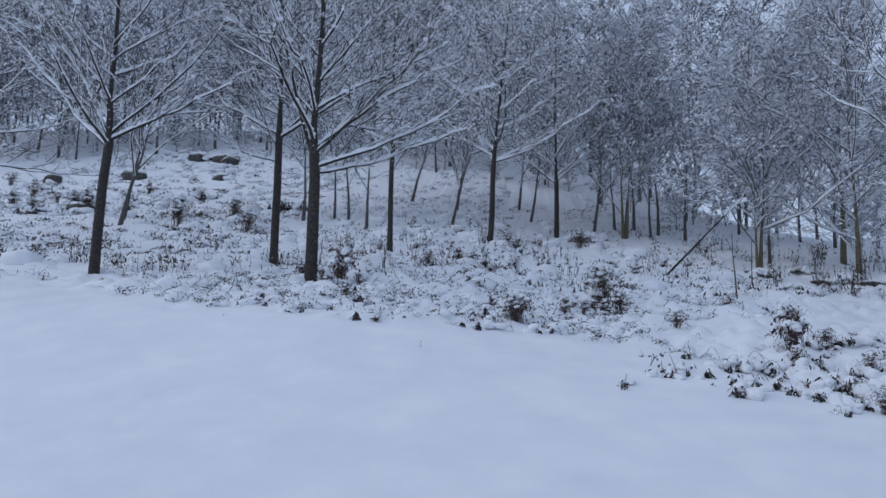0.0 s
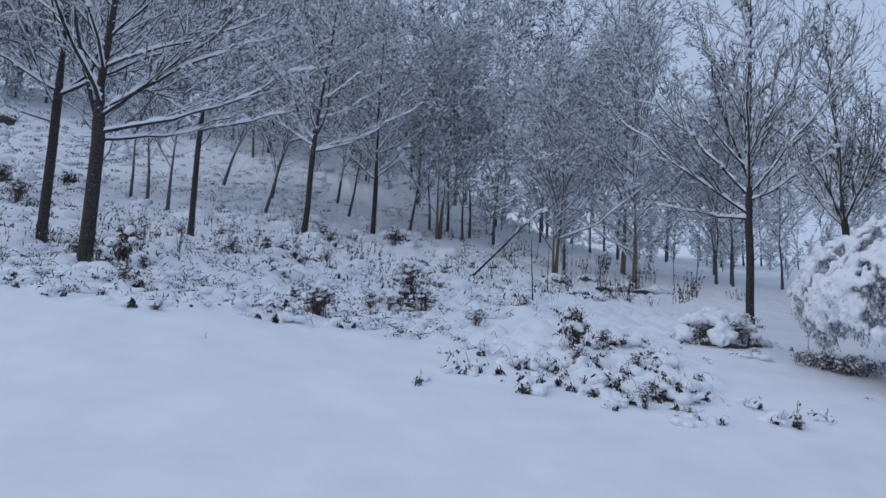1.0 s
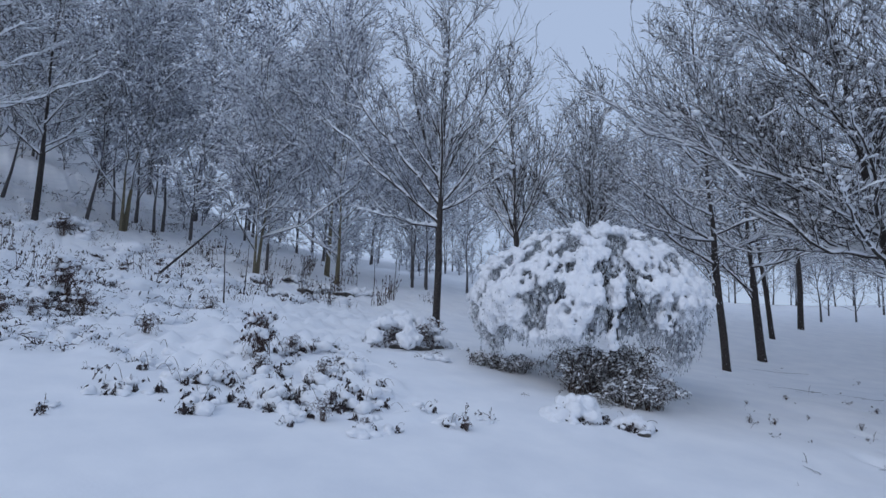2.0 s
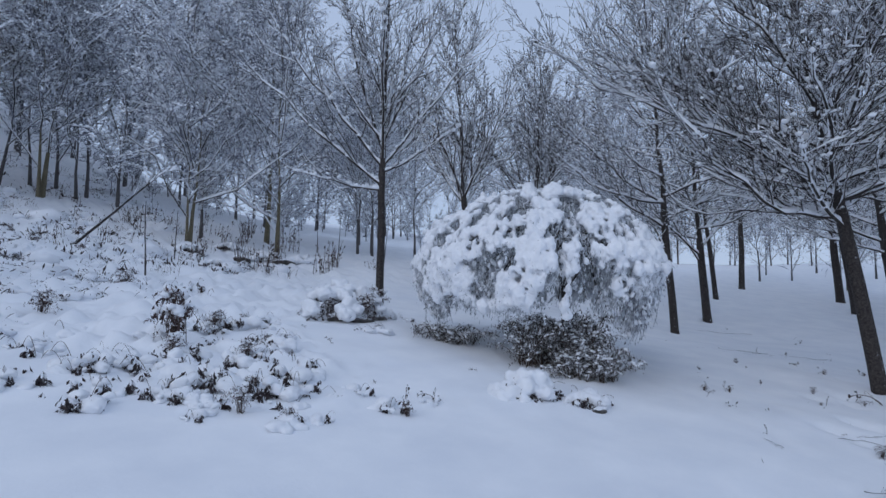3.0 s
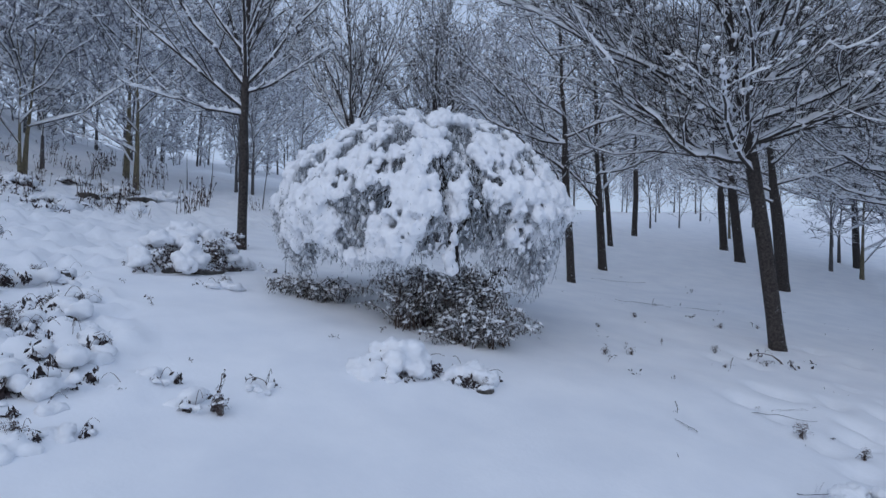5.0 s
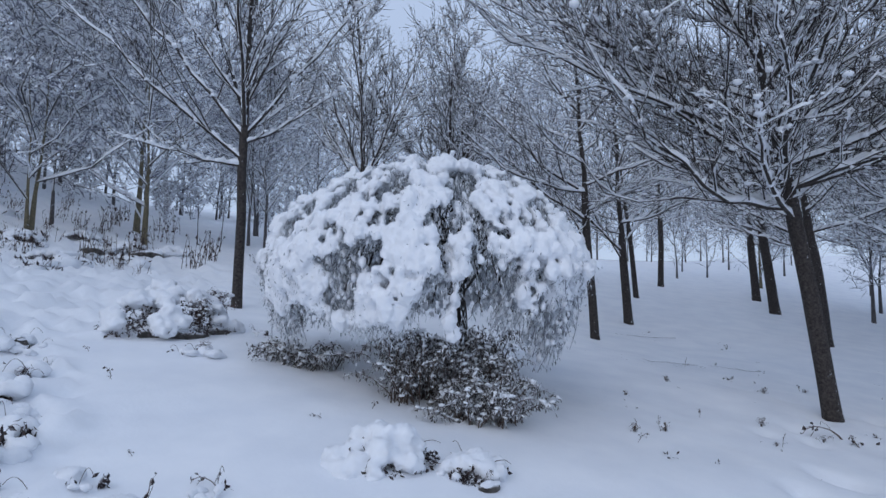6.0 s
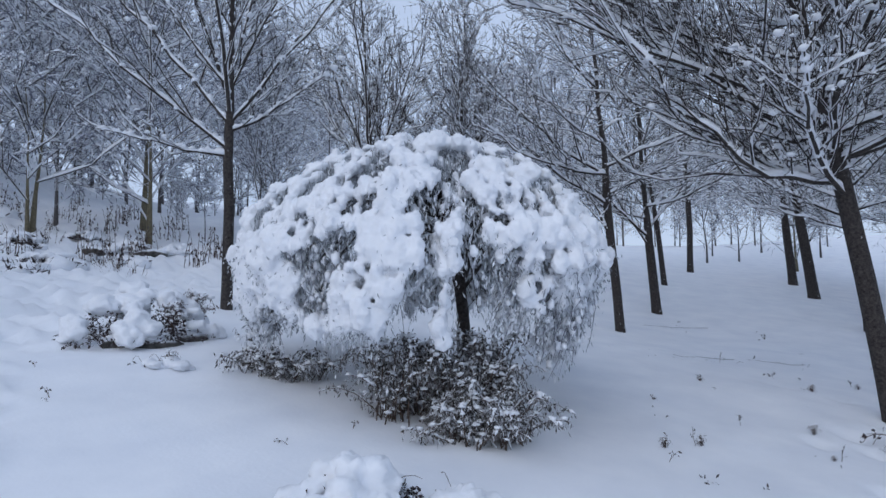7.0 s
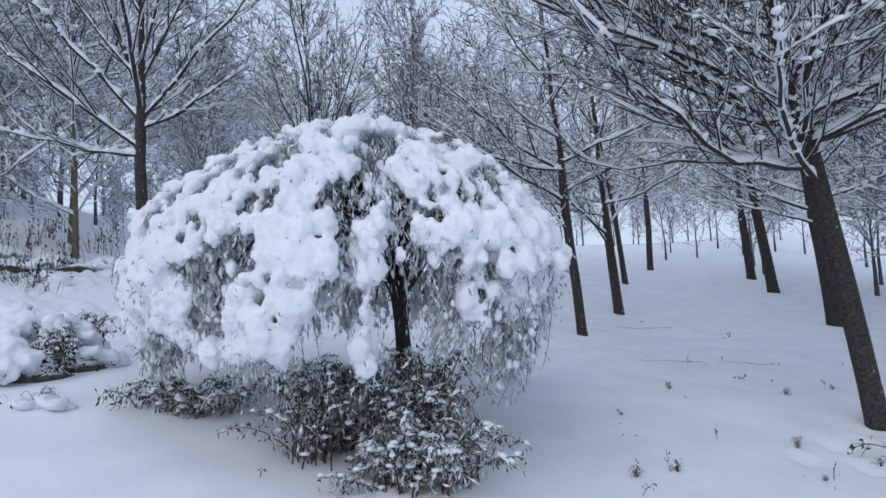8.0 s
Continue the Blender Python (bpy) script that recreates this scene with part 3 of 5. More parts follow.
WOODS = "frosted trees of the woodland"
PALE = "slender woodland tree, lichened trunk and crown white with frost"
DIM = "bare woodland tree, dark trunk and twigs white with frost"
MID = (19, 8, 6, 5)
kinds = [
    frosted_tree(at(4.97, 26.2, -0.05), 10.5, 0.085, 1.1, 31, "leaning twin-stemmed tree, lichened trunks and frosted crown", WOODS, (12, 8, 6, 6), BARK_LIGHT, (0.07, 0.02), 2, 0.46),
    frosted_tree(at(10.9, 21.3, -0.05), 11.2, 0.085, 0.8, 32, PALE, WOODS, (22, 9, 6, 5), BARK_LIGHT, reach=0.5),
    frosted_tree(at(7.9, 20.2, -0.05), 7.8, 0.062, 0.9, 33, "pair of leaning lichened stems with frosted crown", WOODS, (12, 8, 6, 6), BARK_LIGHT, (0.06, 0.0), 2, 0.46),
    frosted_tree(at(7.42, 26.4, -0.05), 9.6, 0.064, 1.1, 34, PALE, WOODS, MID, BARK_GREY, (0.02, 0.0), reach=0.46),
    frosted_tree(at(-5.58, 24.8, -0.05), 9.5, 0.064, 1.6, 35, DIM, WOODS, (16, 8, 5, 5), BARK_GREY, reach=0.44),
]
# (kind, x, y, scale, turn)
STOOD = [
    (1, 10.3, 19.3, 0.85, 90), (3, 6.62, 27.6, 1.0, 200), (3, 5.7, 28.1, 1.05, 120), (3, 8.8, 21.7, 0.8, 60), (4, 6.15, 26.9, 0.9, 30), (4, 3.76, 26.8, 1.0, 140), (4, 4.9, 28.3, 0.95, 250),
    (3, 13.3, 29.5, 0.95, 20), (3, 14.0, 27.9, 0.95, 300), (4, 11.1, 30.7, 0.9, 10), (3, 0.73, 32.3, 1.1, 80), (4, 1.23, 29.6, 1.0, 200), (4, -2.26, 26.5, 1.0, 320), (3, -2.38, 30.6, 1.1, 45),
    (4, -4.92, 32.4, 1.15, 100), (4, -6.92, 27.1, 1.0, 220), (4, -7.74, 27.7, 0.95, 310), (3, -8.77, 26.4, 1.1, 150), (4, -16.2, 24.8, 1.35, 70), (4, -17.0, 26.2, 1.4, 170),
    (4, 14.2, 20.6, 0.8, 20), (4, 14.43, 20.0, 0.75, 110), (4, 17.5, 21.3, 0.75, 220), (4, 17.5, 25.4, 0.85, 300), (4, 15.1, 21.0, 0.7, 330), (3, 17.0, 24.8, 0.8, 160),
    (4, 34.4, 10.1, 0.85, 45), (3, 37.5, 15.5, 0.8, 100), (3, 43.5, 7.4, 0.95, 240), (3, 49.8, 13.0, 0.95, 10), (4, 51.0, 16.9, 0.95, 60), (4, 40.0, 3.5, 0.95, 130), (3, 36.0, -1.0, 0.95, 210), (3, 24.0, 0.5, 0.9, 290),
    (3, 26.0, 3.4, 1.0, 40), (3, 30.5, 5.7, 1.05, 170), (3, 33.5, 3.6, 1.05, 280), (1, 26.0, 17.5, 0.76, 15), (1, 33.0, 20.5, 0.80, 75), (3, 23.0, 15.8, 0.85, 130), (1, 38.5, 11.5, 0.80, 190), (1, 29.5, 4.6, 0.80, 250), (3, 35.0, 6.0, 1.0, 310), (1, 21.5, 18.5, 0.68, 45), (3, 28.5, 22.0, 0.9, 95),
]
for kind, x, y, scale, turn in STOOD:
    tilt = (turn * 7) % 19 - 4 if x < 6.5 and y > 23 else 0
    copy_thing(kinds[kind], pose(*at(x, y, -0.05), 0, tilt, 0) @ Matrix.Rotation(radians(turn), 4, "Z") @ Matrix.Scale(scale, 4))

# far trees, crowns in the twig colour dimmed and blued for haze
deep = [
    frosted_tree(at(12.5, 33.5, -0.1), 11.0, 0.075, 0.35, 41, DIM, WOODS, (18, 7, 0, 11), BARK_GREY, frost=DEEP_HAZE_FROST),
    frosted_tree(at(-6.5, 44.5, -0.1), 11.5, 0.07, 0.5, 42, DIM, WOODS, (17, 7, 0, 12), BARK_GREY, frost=DEEP_HAZE_FROST),
    frosted_tree(at(2.5, 39.0, -0.1), 10.5, 0.065, 0.3, 43, DIM, WOODS, (18, 7, 0, 11), BARK_GREY, frost=DEEP_HAZE_FROST),
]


def woods_edge(x):
    return np.interp(x, [-60, -30, -20, -10, -3, 3, 8, 14, 20, 28, 36, 46, 60], [34, 45, 46, 44, 41, 37, 32, 32, 34, 37, 36, 30, 20])


r = np.random.default_rng(77)
taken = [(12.5, 33.5), (-6.5, 44.5), (2.5, 39.0)]
for _ in range(6000):
    x, y = r.uniform(-38, 66), r.uniform(18, 66)
    edge = woods_edge(x)
    if not edge < y < edge + 10 or len(taken) > 78:
        continue
    if min((x - a) ** 2 + (y - b) ** 2 for a, b in taken) < 2.6**2:
        continue
    taken.append((x, y))
    low = float(np.interp(x, [-50, -10, 4, 14, 20, 26, 36, 60], [1.2, 1.4, 1.4, 1.3, 0.95, 0.85, 0.8, 0.85]))
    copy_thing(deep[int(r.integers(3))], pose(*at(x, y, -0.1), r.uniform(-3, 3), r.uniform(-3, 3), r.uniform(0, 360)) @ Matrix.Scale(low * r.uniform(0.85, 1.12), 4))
count = len(taken)
for _ in range(3000):
    x, y = r.uniform(-48, -1), r.uniform(34, 66)
    edge = woods_edge(x) - 1.5
    if not edge < y < edge + 15 or len(taken) > count + 50 or min((x - a) ** 2 + (y - b) ** 2 for a, b in taken) < 1.7**2:
        continue
    taken.append((x, y))
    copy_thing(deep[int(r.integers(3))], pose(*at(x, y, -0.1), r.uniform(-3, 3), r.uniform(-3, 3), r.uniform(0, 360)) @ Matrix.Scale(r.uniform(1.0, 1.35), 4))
count = len(taken)
for _ in range(400):
    x, y = r.uniform(38, 75), r.uniform(-25, 24)
    if len(taken) > count + 14 or min((x - a) ** 2 + (y - b) ** 2 for a, b in taken) < 3.4**2:
        continue
    taken.append((x, y))
    copy_thing(deep[int(r.integers(3))], pose(*at(x, y, -0.1), 0, 0, r.uniform(0, 360)) @ Matrix.Scale(r.uniform(0.62, 0.8), 4))


shrub = frosted_tree(at(9.4, 32.0, -0.1), 3.0, 0.03, 0.15, 51, "low frosted shrub at the edge of the wood", "frosted shrubs at the wood's edge", (12, 6, 0, 11), BARK_GREY)
r = np.random.default_rng(52)
for n in range(58):
    x = -42 + 1.45 * n + r.uniform(-0.6, 0.6)
    copy_thing(shrub, pose(*at(x, float(woods_edge(x)) + r.uniform(-1.0, 3.0), -0.1), 0, 0, r.uniform(0, 360)) @ Matrix.Scale(r.uniform(0.7, 1.25), 4))


# shrubs added over the bright far snow, in place of the slope's shade
for x, y, scale in ((9.2, 28.5, 0.7), (11.0, 27.6, 0.62), (12.6, 30.0, 0.75), (15.0, 28.6, 0.65), (16.8, 29.8, 0.8), (18.6, 27.2, 0.6), (8.0, 30.0, 0.7), (20.4, 29.0, 0.75), (13.8, 25.8, 0.5), (22.5, 27.0, 0.7)):
    copy_thing(shrub, pose(*at(x, y, -0.1), 0, 0, r.uniform(0, 360)) @ Matrix.Scale(scale, 4))


# ---- the weeping tree under its load of snow, and the brambles at its foot ----
def weeping_tree(x, y):
    rng = np.random.default_rng(5)
    root = thing("weeping_tree", at(x, y), "small weeping tree bowed into a dome by thick clumps of snow", "tree")
    wide, high, mid = 1.68, 1.17, 1.12

    def skin(azimuth, drop, share=1.0):
        """A point of the dome: azimuth and angle from the top, in degrees; past 92 degrees it hangs straight down."""
        a, f = np.radians(azimuth), np.radians(np.minimum(drop, 92))
        below = np.maximum(drop - 92, 0) * 0.022
        flare = 1 + 0.035 * np.sin(a * 3 + 1) + 0.03 * np.sin(a * 7) - 0.06 * np.exp(-((np.asarray(azimuth) % 360 - 170) / 22.0) ** 2)
        rr = wide * np.sin(f) ** 1.2 * share * flare * (1 - 0.004 * np.maximum(drop - 92, 0))
        return np.stack([rr * np.cos(a), rr * np.sin(a), mid + high * np.cos(f) * share - below], -1)

    def hem(azimuth):
        """How far down the snow hangs, uneven round the rim."""
        return np.interp(np.asarray(azimuth) % 360, [0, 60, 120, 150, 162, 176, 188, 198, 206, 216, 224, 231, 236, 243, 252, 262, 275, 290, 310, 360],
                         [106, 112, 106, 122, 112, 104, 112, 115, 113, 117, 106, 119, 112, 100, 108, 106, 102, 103, 108, 106])

    holes = [(-157, 87, 8), (-164, 93, 9), (-168, 102, 8), (-136, 106, 5.5), (-139, 113, 6), (-121, 94, 5), (-121, 101, 8), (-120, 109, 9), (-117, 116, 10), (-103, 114, 6), (-152, 118, 5), (60, 98, 9), (150, 104, 9)]

    def open_at(az, drop):
        return any(math.hypot(((az - a + 180) % 360 - 180) * math.sin(radians(min(drop, 90))), drop - d) < s for a, d, s in holes)

    trunk = Shape()
    s = np.linspace(0, 1, 12)
    line = np.stack([0.30 - 0.2 * s**2 + 0.05 * np.sin(s * 6), -0.27 + 0.18 * s**2 + 0.05 * np.sin(s * 5 + 1), s * 1.95 - 0.1 * (s == 0)], -1)
    tubes(trunk, line[None], (0.075 * (1 - 0.5 * s) * (1 + 0.4 * np.exp(-s * 14)))[None], 10)
    part("trunk", trunk.mesh(BARK, "trunk"), root, "dark bare trunk within the crown")
    boughs, brad = [], []
    for n in range(40):
        az = n * 137.5
        f = np.linspace(0, 1, 9)
        end = skin(az, rng.uniform(80, 112), 0.92)
        start = line[int(rng.integers(5, 11))]
        p = start + (end - start) * f[:, None]
        p[:, 2] += np.sin(f * math.pi) * (1.0 - start[2] * 0.25) * rng.uniform(0.6, 1.0)
        p[1:-1, :2] += rng.normal(0, 0.03, (7, 2))
        boughs.append(p)
        brad.append(np.linspace(0.032, 0.008, 9))
    boughs, brad = np.array(boughs), np.array(brad)
    for p, w in zip(boughs, brad):
        one = Shape()
        tubes(one, p[None], w[None], 5)
        part("bough", one.mesh(BARK, "bough"), root)
    L2, R2 = sprout(boughs, brad, 9, 0.35, 1.0, 40, 0.3, -0.25, 5, rng, 0.6, 0.003, 0.2, 0.2)
    side = Shape()
    tubes(side, L2, R2, 3)
    tagged(part("side_spray", side.mesh(TWIG, "side_spray"), root, "thin dark drooping twigs"), kind="stuff")

    # snow: pillows that overlap like shingles, narrow above, wide and proud at a ragged lower edge
    lumps, sizes, lay, fringe = [], [], [], []

    def lump(az, d, share, z, long):
        if d > hem(az) + rng.uniform(-3, 3) or open_at(az, d):
            return False
        lumps.append(skin(az, d, share))
        sizes.append((z, z * long, z))
        lay.append((az, d))
        return True

    def pillow(az, drop, run, half, proud, slant=0.0):
        """az, drop: its upper end; run, half: its length and half its width in metres."""
        size = rng.uniform(0.044, 0.064)
        rows = max(2, round(run / (1.75 * size)))
        for q in range(rows):
            u0 = (q + 0.5) / rows
            reach = half * (0.3 + 0.75 * math.sin(0.35 + 1.5 * u0))
            columns = max(1, round(reach / (0.8 * size)))
            for c in range(columns):
                if rng.random() < 0.07:
                    continue
                u, v = u0 + rng.normal(0, 0.25) / rows, ((c + 0.5 + rng.normal(0, 0.22) + 0.25 * (q % 2)) / columns * 2 - 1)
                d = drop + u * run / 0.0245
                turn_in = math.degrees(1.0 / (wide * max(math.sin(radians(min(d, 90))), 0.25)))
                z = size * rng.choice((0.6, 0.8, 1.05, 1.55)) * rng.uniform(0.85, 1.15) * (1.05 - 0.2 * abs(v))
                lump(az + slant * u + v * reach * turn_in, d, 1 + proud * (0.15 + 0.85 * u) * (1 - 0.55 * v * v) / 1.5 + rng.normal(0, 0.016), z * 0.93, rng.uniform(1.05, 1.75))
        # bits that hang from its lower edge
        for n in range(int(half / 0.034) + 1):
            v = rng.uniform(-1, 1)
            turn_in = math.degrees(1.0 / (wide * max(math.sin(radians(min(drop + run / 0.0245, 90))), 0.25)))
            a, d, z = az + slant + v * half * turn_in, drop + run / 0.0245 - 2 - 5 * v * v, rng.uniform(0.022, 0.044)
            for q in range(int(rng.integers(2, 6))):
                if not lump(a, d, 1 + proud * 0.5 * (1 - 0.5 * v * v) - 0.006 * q, z * (1 - 0.12 * q), 1.5):
                    break
                d += z * 1.3 / 0.0235
                a += rng.normal(0, 0.6)
            fringe.append((a, d, proud))

    # the heaviest: az, drop, run, half width, proud, slant
    for it in ((-141, 75, 0.92, 0.31, 0.20, -8), (-127, 83, 0.85, 0.12, 0.17, -1), (-103, 70, 0.58, 0.30, 0.17, 2), (-112, 48, 0.5, 0.22, 0.12, 0), (-137, 46, 0.52, 0.26, 0.10, -5), (-86, 76, 0.5, 0.2, 0.12, 4),
               (-176, 66, 0.5, 0.22, 0.11, -4), (-160, 60, 0.5, 0.24, 0.10, 3), (-176, 90, 0.55, 0.10, 0.07, 0), (-193, 76, 0.75, 0.2, 0.08, -3), (-120, 20, 0.5, 0.25, 0.1, 0), (-150, 99, 0.4, 0.16, 0.12, -3), (-143, 98, 0.42, 0.2, 0.17, -2), (-153, 98, 0.42, 0.17, 0.14, -2), (-128, 100, 0.42, 0.1, 0.15, 0), (-180, 88, 0.5, 0.13, 0.09, 0), (-190, 96, 0.45, 0.12, 0.08, -4), (-200, 90, 0.5, 0.12, 0.07, -4), (-113, 64, 0.5, 0.17, 0.13, 0), (-93, 82, 0.5, 0.17, 0.11, 0)):
        pillow(*it)
    golden = 137.508
    for n in range(128):
        drop = math.degrees(math.acos(1 - 1.06 * (n + 0.5) / 128)) * 0.98
        pillow(n * golden + rng.uniform(-9, 9), max(drop - 9, 2), rng.uniform(0.22, 0.5), rng.uniform(0.05, 0.12), rng.uniform(-0.03, 0.16), rng.uniform(-6, 6))
    # drapes that run on down to the rim
    for n in range(44):
        pillow(n * 360 / 44 + rng.uniform(-3, 3), rng.uniform(76, 90), rng.uniform(0.45, 0.8), rng.uniform(0.05, 0.1), rng.uniform(0.0, 0.13), rng.uniform(-4, 4))
    # thinner snow on the sprays between
    for n in range(300):
        d = math.degrees(math.acos(1 - 1.3 * (n + 0.5) / 300))
        az, z = n * golden * 1.37 + rng.uniform(-9, 9), rng.uniform(0.02, 0.04)
        for q in range(int(rng.integers(3, 8))):
            if not lump(az, d, 0.955 + rng.normal(0, 0.015), z * rng.uniform(0.7, 1.2), 1.6):
                break
            d += z * 1.5 / 0.024
            az += rng.normal(0, 1.0)
    lumps, sizes, lay, fringe = np.array(lumps), np.array(sizes), np.array(lay), np.array(fringe)
    snow = Shape()
    down = unit(skin(lay[:, 0], lay[:, 1] + 2.0) - skin(lay[:, 0], lay[:, 1] - 2.0))
    across = unit(skin(lay[:, 0] + 2.0, np.maximum(lay[:, 1], 8)) - skin(lay[:, 0] - 2.0, np.maximum(lay[:, 1], 8)))
    outward = unit(np.cross(down, across) * np.sign((np.cross(down, across) * (lumps - (0, 0, 0.7))).sum(-1, keepdims=True)))
    down = unit(down + outward * rng.uniform(0.0, 0.35, (len(lumps), 1)))
    outward = unit(outward - down * (outward * down).sum(-1, keepdims=True))
    v, f = BALLS[1]
    w = v[None] * (1 + rng.uniform(-0.1, 0.1, (len(lumps), len(v), 1))) * sizes[:, None]
    snow.add(lumps[:, None] + w[..., :1] * across[:, None] + w[..., 1:2] * down[:, None] + w[..., 2:] * outward[:, None], (f[None] + (np.arange(len(lumps)) * len(v))[:, None, None]).reshape(-1, 3))
    cover = melted(snow.mesh(SNOW_CLUMP, "snow"), 0.0175, 0.04, 0.04, 2)
    tagged(part("snow", cover, root, "thick clumps of snow sliding down the crown"), kind="stuff")
    # rimed leaves under and between the clumps, and hanging from their lower edges
    foliage = Shape()
    count = 42000
    az, drop = rng.uniform(-180, 180, count), np.degrees(np.arccos(rng.uniform(-0.17, 1.0, count)))
    stay = np.array([not open_at(a, d) or rng.random() < 0.08 for a, d in zip(az, drop)])
    leaves(foliage, skin(az, drop, 1.0)[stay] * rng.uniform(0.93, 1.02, (stay.sum(), 1)), 0.012, rng, 3.0, 4.5)
    for q in range(3):
        under = lumps + rng.normal(0, 0.55, lumps.shape) * sizes + outward * (sizes[:, :1] * rng.uniform(0.1, 0.8, (len(lumps), 1))) - np.stack([0 * sizes[:, 0], 0 * sizes[:, 0], sizes[:, 1] * rng.uniform(0.5, 1.15, len(lumps))], -1)
        leaves(foliage, under, 0.011, rng, 1.8, 3.4)
    for q in range(6):
        p = skin(fringe[:, 0] + rng.normal(0, 1.6, len(fringe)), fringe[:, 1] + rng.uniform(-5, 5, len(fringe)), 1 + fringe[:, 2] * 0.4)
        leaves(foliage, p, 0.012, rng, 3.0, 5.0)
    tagged(part("foliage", foliage.mesh(WEEPING_LEAF, "foliage", False), root, "narrow grey-green leaves rimed with frost"), kind="stuff")
    # strands that hang below the rim in ragged bunches, longest on one flank
    bunch = np.r_[rng.uniform(-105, 200, 26), -92, -88, -84, -80, -100, -75, -66, -58, -108, -172, -184, -206, -208, -212]
    low = np.r_[rng.uniform(0.5, 0.8, 26), 0.3, 0.16, 0.2, 0.3, 0.45, 0.42, 0.5, 0.6, 0.5, 0.62, 0.72, 0.45, 0.34, 0.4]
    each = np.where(np.arange(len(bunch)) < 26, 8, 26)
    n = int(each.sum())
    owner = np.repeat(np.arange(len(bunch)), each)
    az = bunch[owner] + rng.normal(0, 2.6, n)
    start = skin(az, rng.uniform(80, 100, n), 1.0) * rng.uniform(0.9, 1.03, (n, 1))
    f = np.linspace(0, 1, 7)
    P = start[:, None] * np.ones((1, 7, 1))
    end = np.maximum(low[owner] + np.abs(rng.normal(0, 0.22, n)), 0.12)
    P[..., 2] = start[:, None, 2] + (np.minimum(end, start[:, 2] - 0.05) - start[:, 2])[:, None] * f
    P[..., :2] *= (1 - 0.16 * rng.uniform(0.2, 1.3, (len(bunch), 1, 1))[owner] * f[None, :, None] ** 1.5)
    P[..., :2] += np.cumsum(rng.normal(0, 0.024, (n, 7, 2)), 1)
    strands = Shape()
    tubes(strands, P, np.full((n, 7), 0.0035), 3)
    tagged(part("strand_curtain", strands.mesh(FROST, "strand_curtain"), root, "thin hanging twigs"), kind="stuff")
    hung = Shape()
    for q in range(17):
        u = rng.uniform(0, 6, n)
        i = u.astype(int)
        p = P[np.arange(n), i] * (1 - (u - i))[:, None] + P[np.arange(n), np.minimum(i + 1, 6)] * (u - i)[:, None]
        leaves(hung, p + rng.normal(0, 0.018, (n, 3)), 0.0125, rng, 2.4, 4.4)
    hung_snow = Shape()
    morsels(hung_snow, P + rng.normal(0, 0.02, (n, 1, 3)), np.full(P.shape[:2], 0.004), 2, 0.03, 0.03, rng)
    c = P[rng.random(n) < 0.36][:, 1:6].reshape(-1, 3)
    blobs(hung_snow, c, np.stack([rng.uniform(0.012, 0.04, len(c))] * 3, -1) * (0.9, 0.9, 1.3), rng, 1, 0.25)
    tagged(part("snow", hung_snow.mesh(SNOW_CLUMP, "snow"), root, "bits of snow caught in the hanging twigs"), kind="stuff")
    tagged(part("hanging_foliage", hung.mesh(WEEPING_LEAF, "hanging_foliage", False), root, "hanging leaves rimed with frost"), kind="stuff")
    return root


weeping_tree(8.1, 6.9)


def bramble(x, y, wide, deep, tall, turn, seed, stems, leaf_count, label):
    """A low tangle of arching stems with narrow rimed leaves, in several crowns of uneven height."""
    rng = np.random.default_rng(seed)
    root = thing("bramble", at(x, y, -0.03), label, "bramble")
    root.rotation_euler = (0, 0, radians(turn))
    lines = []
    s = np.linspace(0, 1, 9)
    crowns = 7
    a, q = np.arange(crowns) * 2.4 + rng.uniform(0, 1), np.sqrt((np.arange(crowns) + 0.3) / crowns)
    heart = np.stack([wide * 0.72 * q * np.cos(a), deep * 0.72 * q * np.sin(a), 0 * a], -1)
    grown = rng.uniform(0.5, 1.15, crowns)
    for n in range(stems):
        c = int(rng.integers(crowns))
        foot = heart[c] + rng.normal(0, 0.07, 3) * (1, 1, 0)
        out, reach = rng.uniform(0, 2 * math.pi), rng.uniform(0.16, 0.48)
        p = foot + np.array([math.cos(out), math.sin(out), 0]) * (reach * s**1.2)[:, None]
        p[:, 2] = tall * grown[c] * rng.uniform(0.55, 1.2) * np.sin(s * rng.uniform(1.5, 2.75))
        p[:, :2] += np.cumsum(rng.normal(0, 0.012, (9, 2)), 0)
        lines.append(p)
    P = np.array(lines)
    one = Shape()
    tubes(one, P, np.tile(np.linspace(0.006, 0.0025, 9), (stems, 1)), 4)
    tagged(part("stem_tangle", one.mesh(DRY_STEM, "stem_tangle"), root, "arching thorny stems"), kind="stuff")
    leaf = Shape()
    i = rng.integers(0, stems, leaf_count)
    u = rng.uniform(0.15, 1.0, leaf_count) * 8
    j = np.minimum(u.astype(int), 7)
    c = P[i, j] * (1 - (u - j))[:, None] + P[i, j + 1] * (u - j)[:, None]
    leaves(leaf, c + rng.normal(0, 0.025, c.shape), 0.0125, rng, 1.5, 3.4)
    tagged(part("leafage", leaf.mesh(BRAMBLE_LEAF, "leafage", False), root, "dark leaves edged with frost"), kind="stuff")
    snow = Shape()
    pick = rng.random(leaf_count) < 0.05
    z = rng.uniform(0.007, 0.026, pick.sum())
    blobs(snow, c[pick] + (0, 0, 0.02), np.stack([z * 1.4, z * 1.4, z * 0.7], -1), rng, 1, 0.25)
    morsels(snow, P, np.full(P.shape[:2], 0.005), 4, 0.045, 0.015, rng)
    tagged(part("snow", snow.mesh(SNOW_TWIG, "snow"), root, "bits of snow"), kind="stuff")
    return root


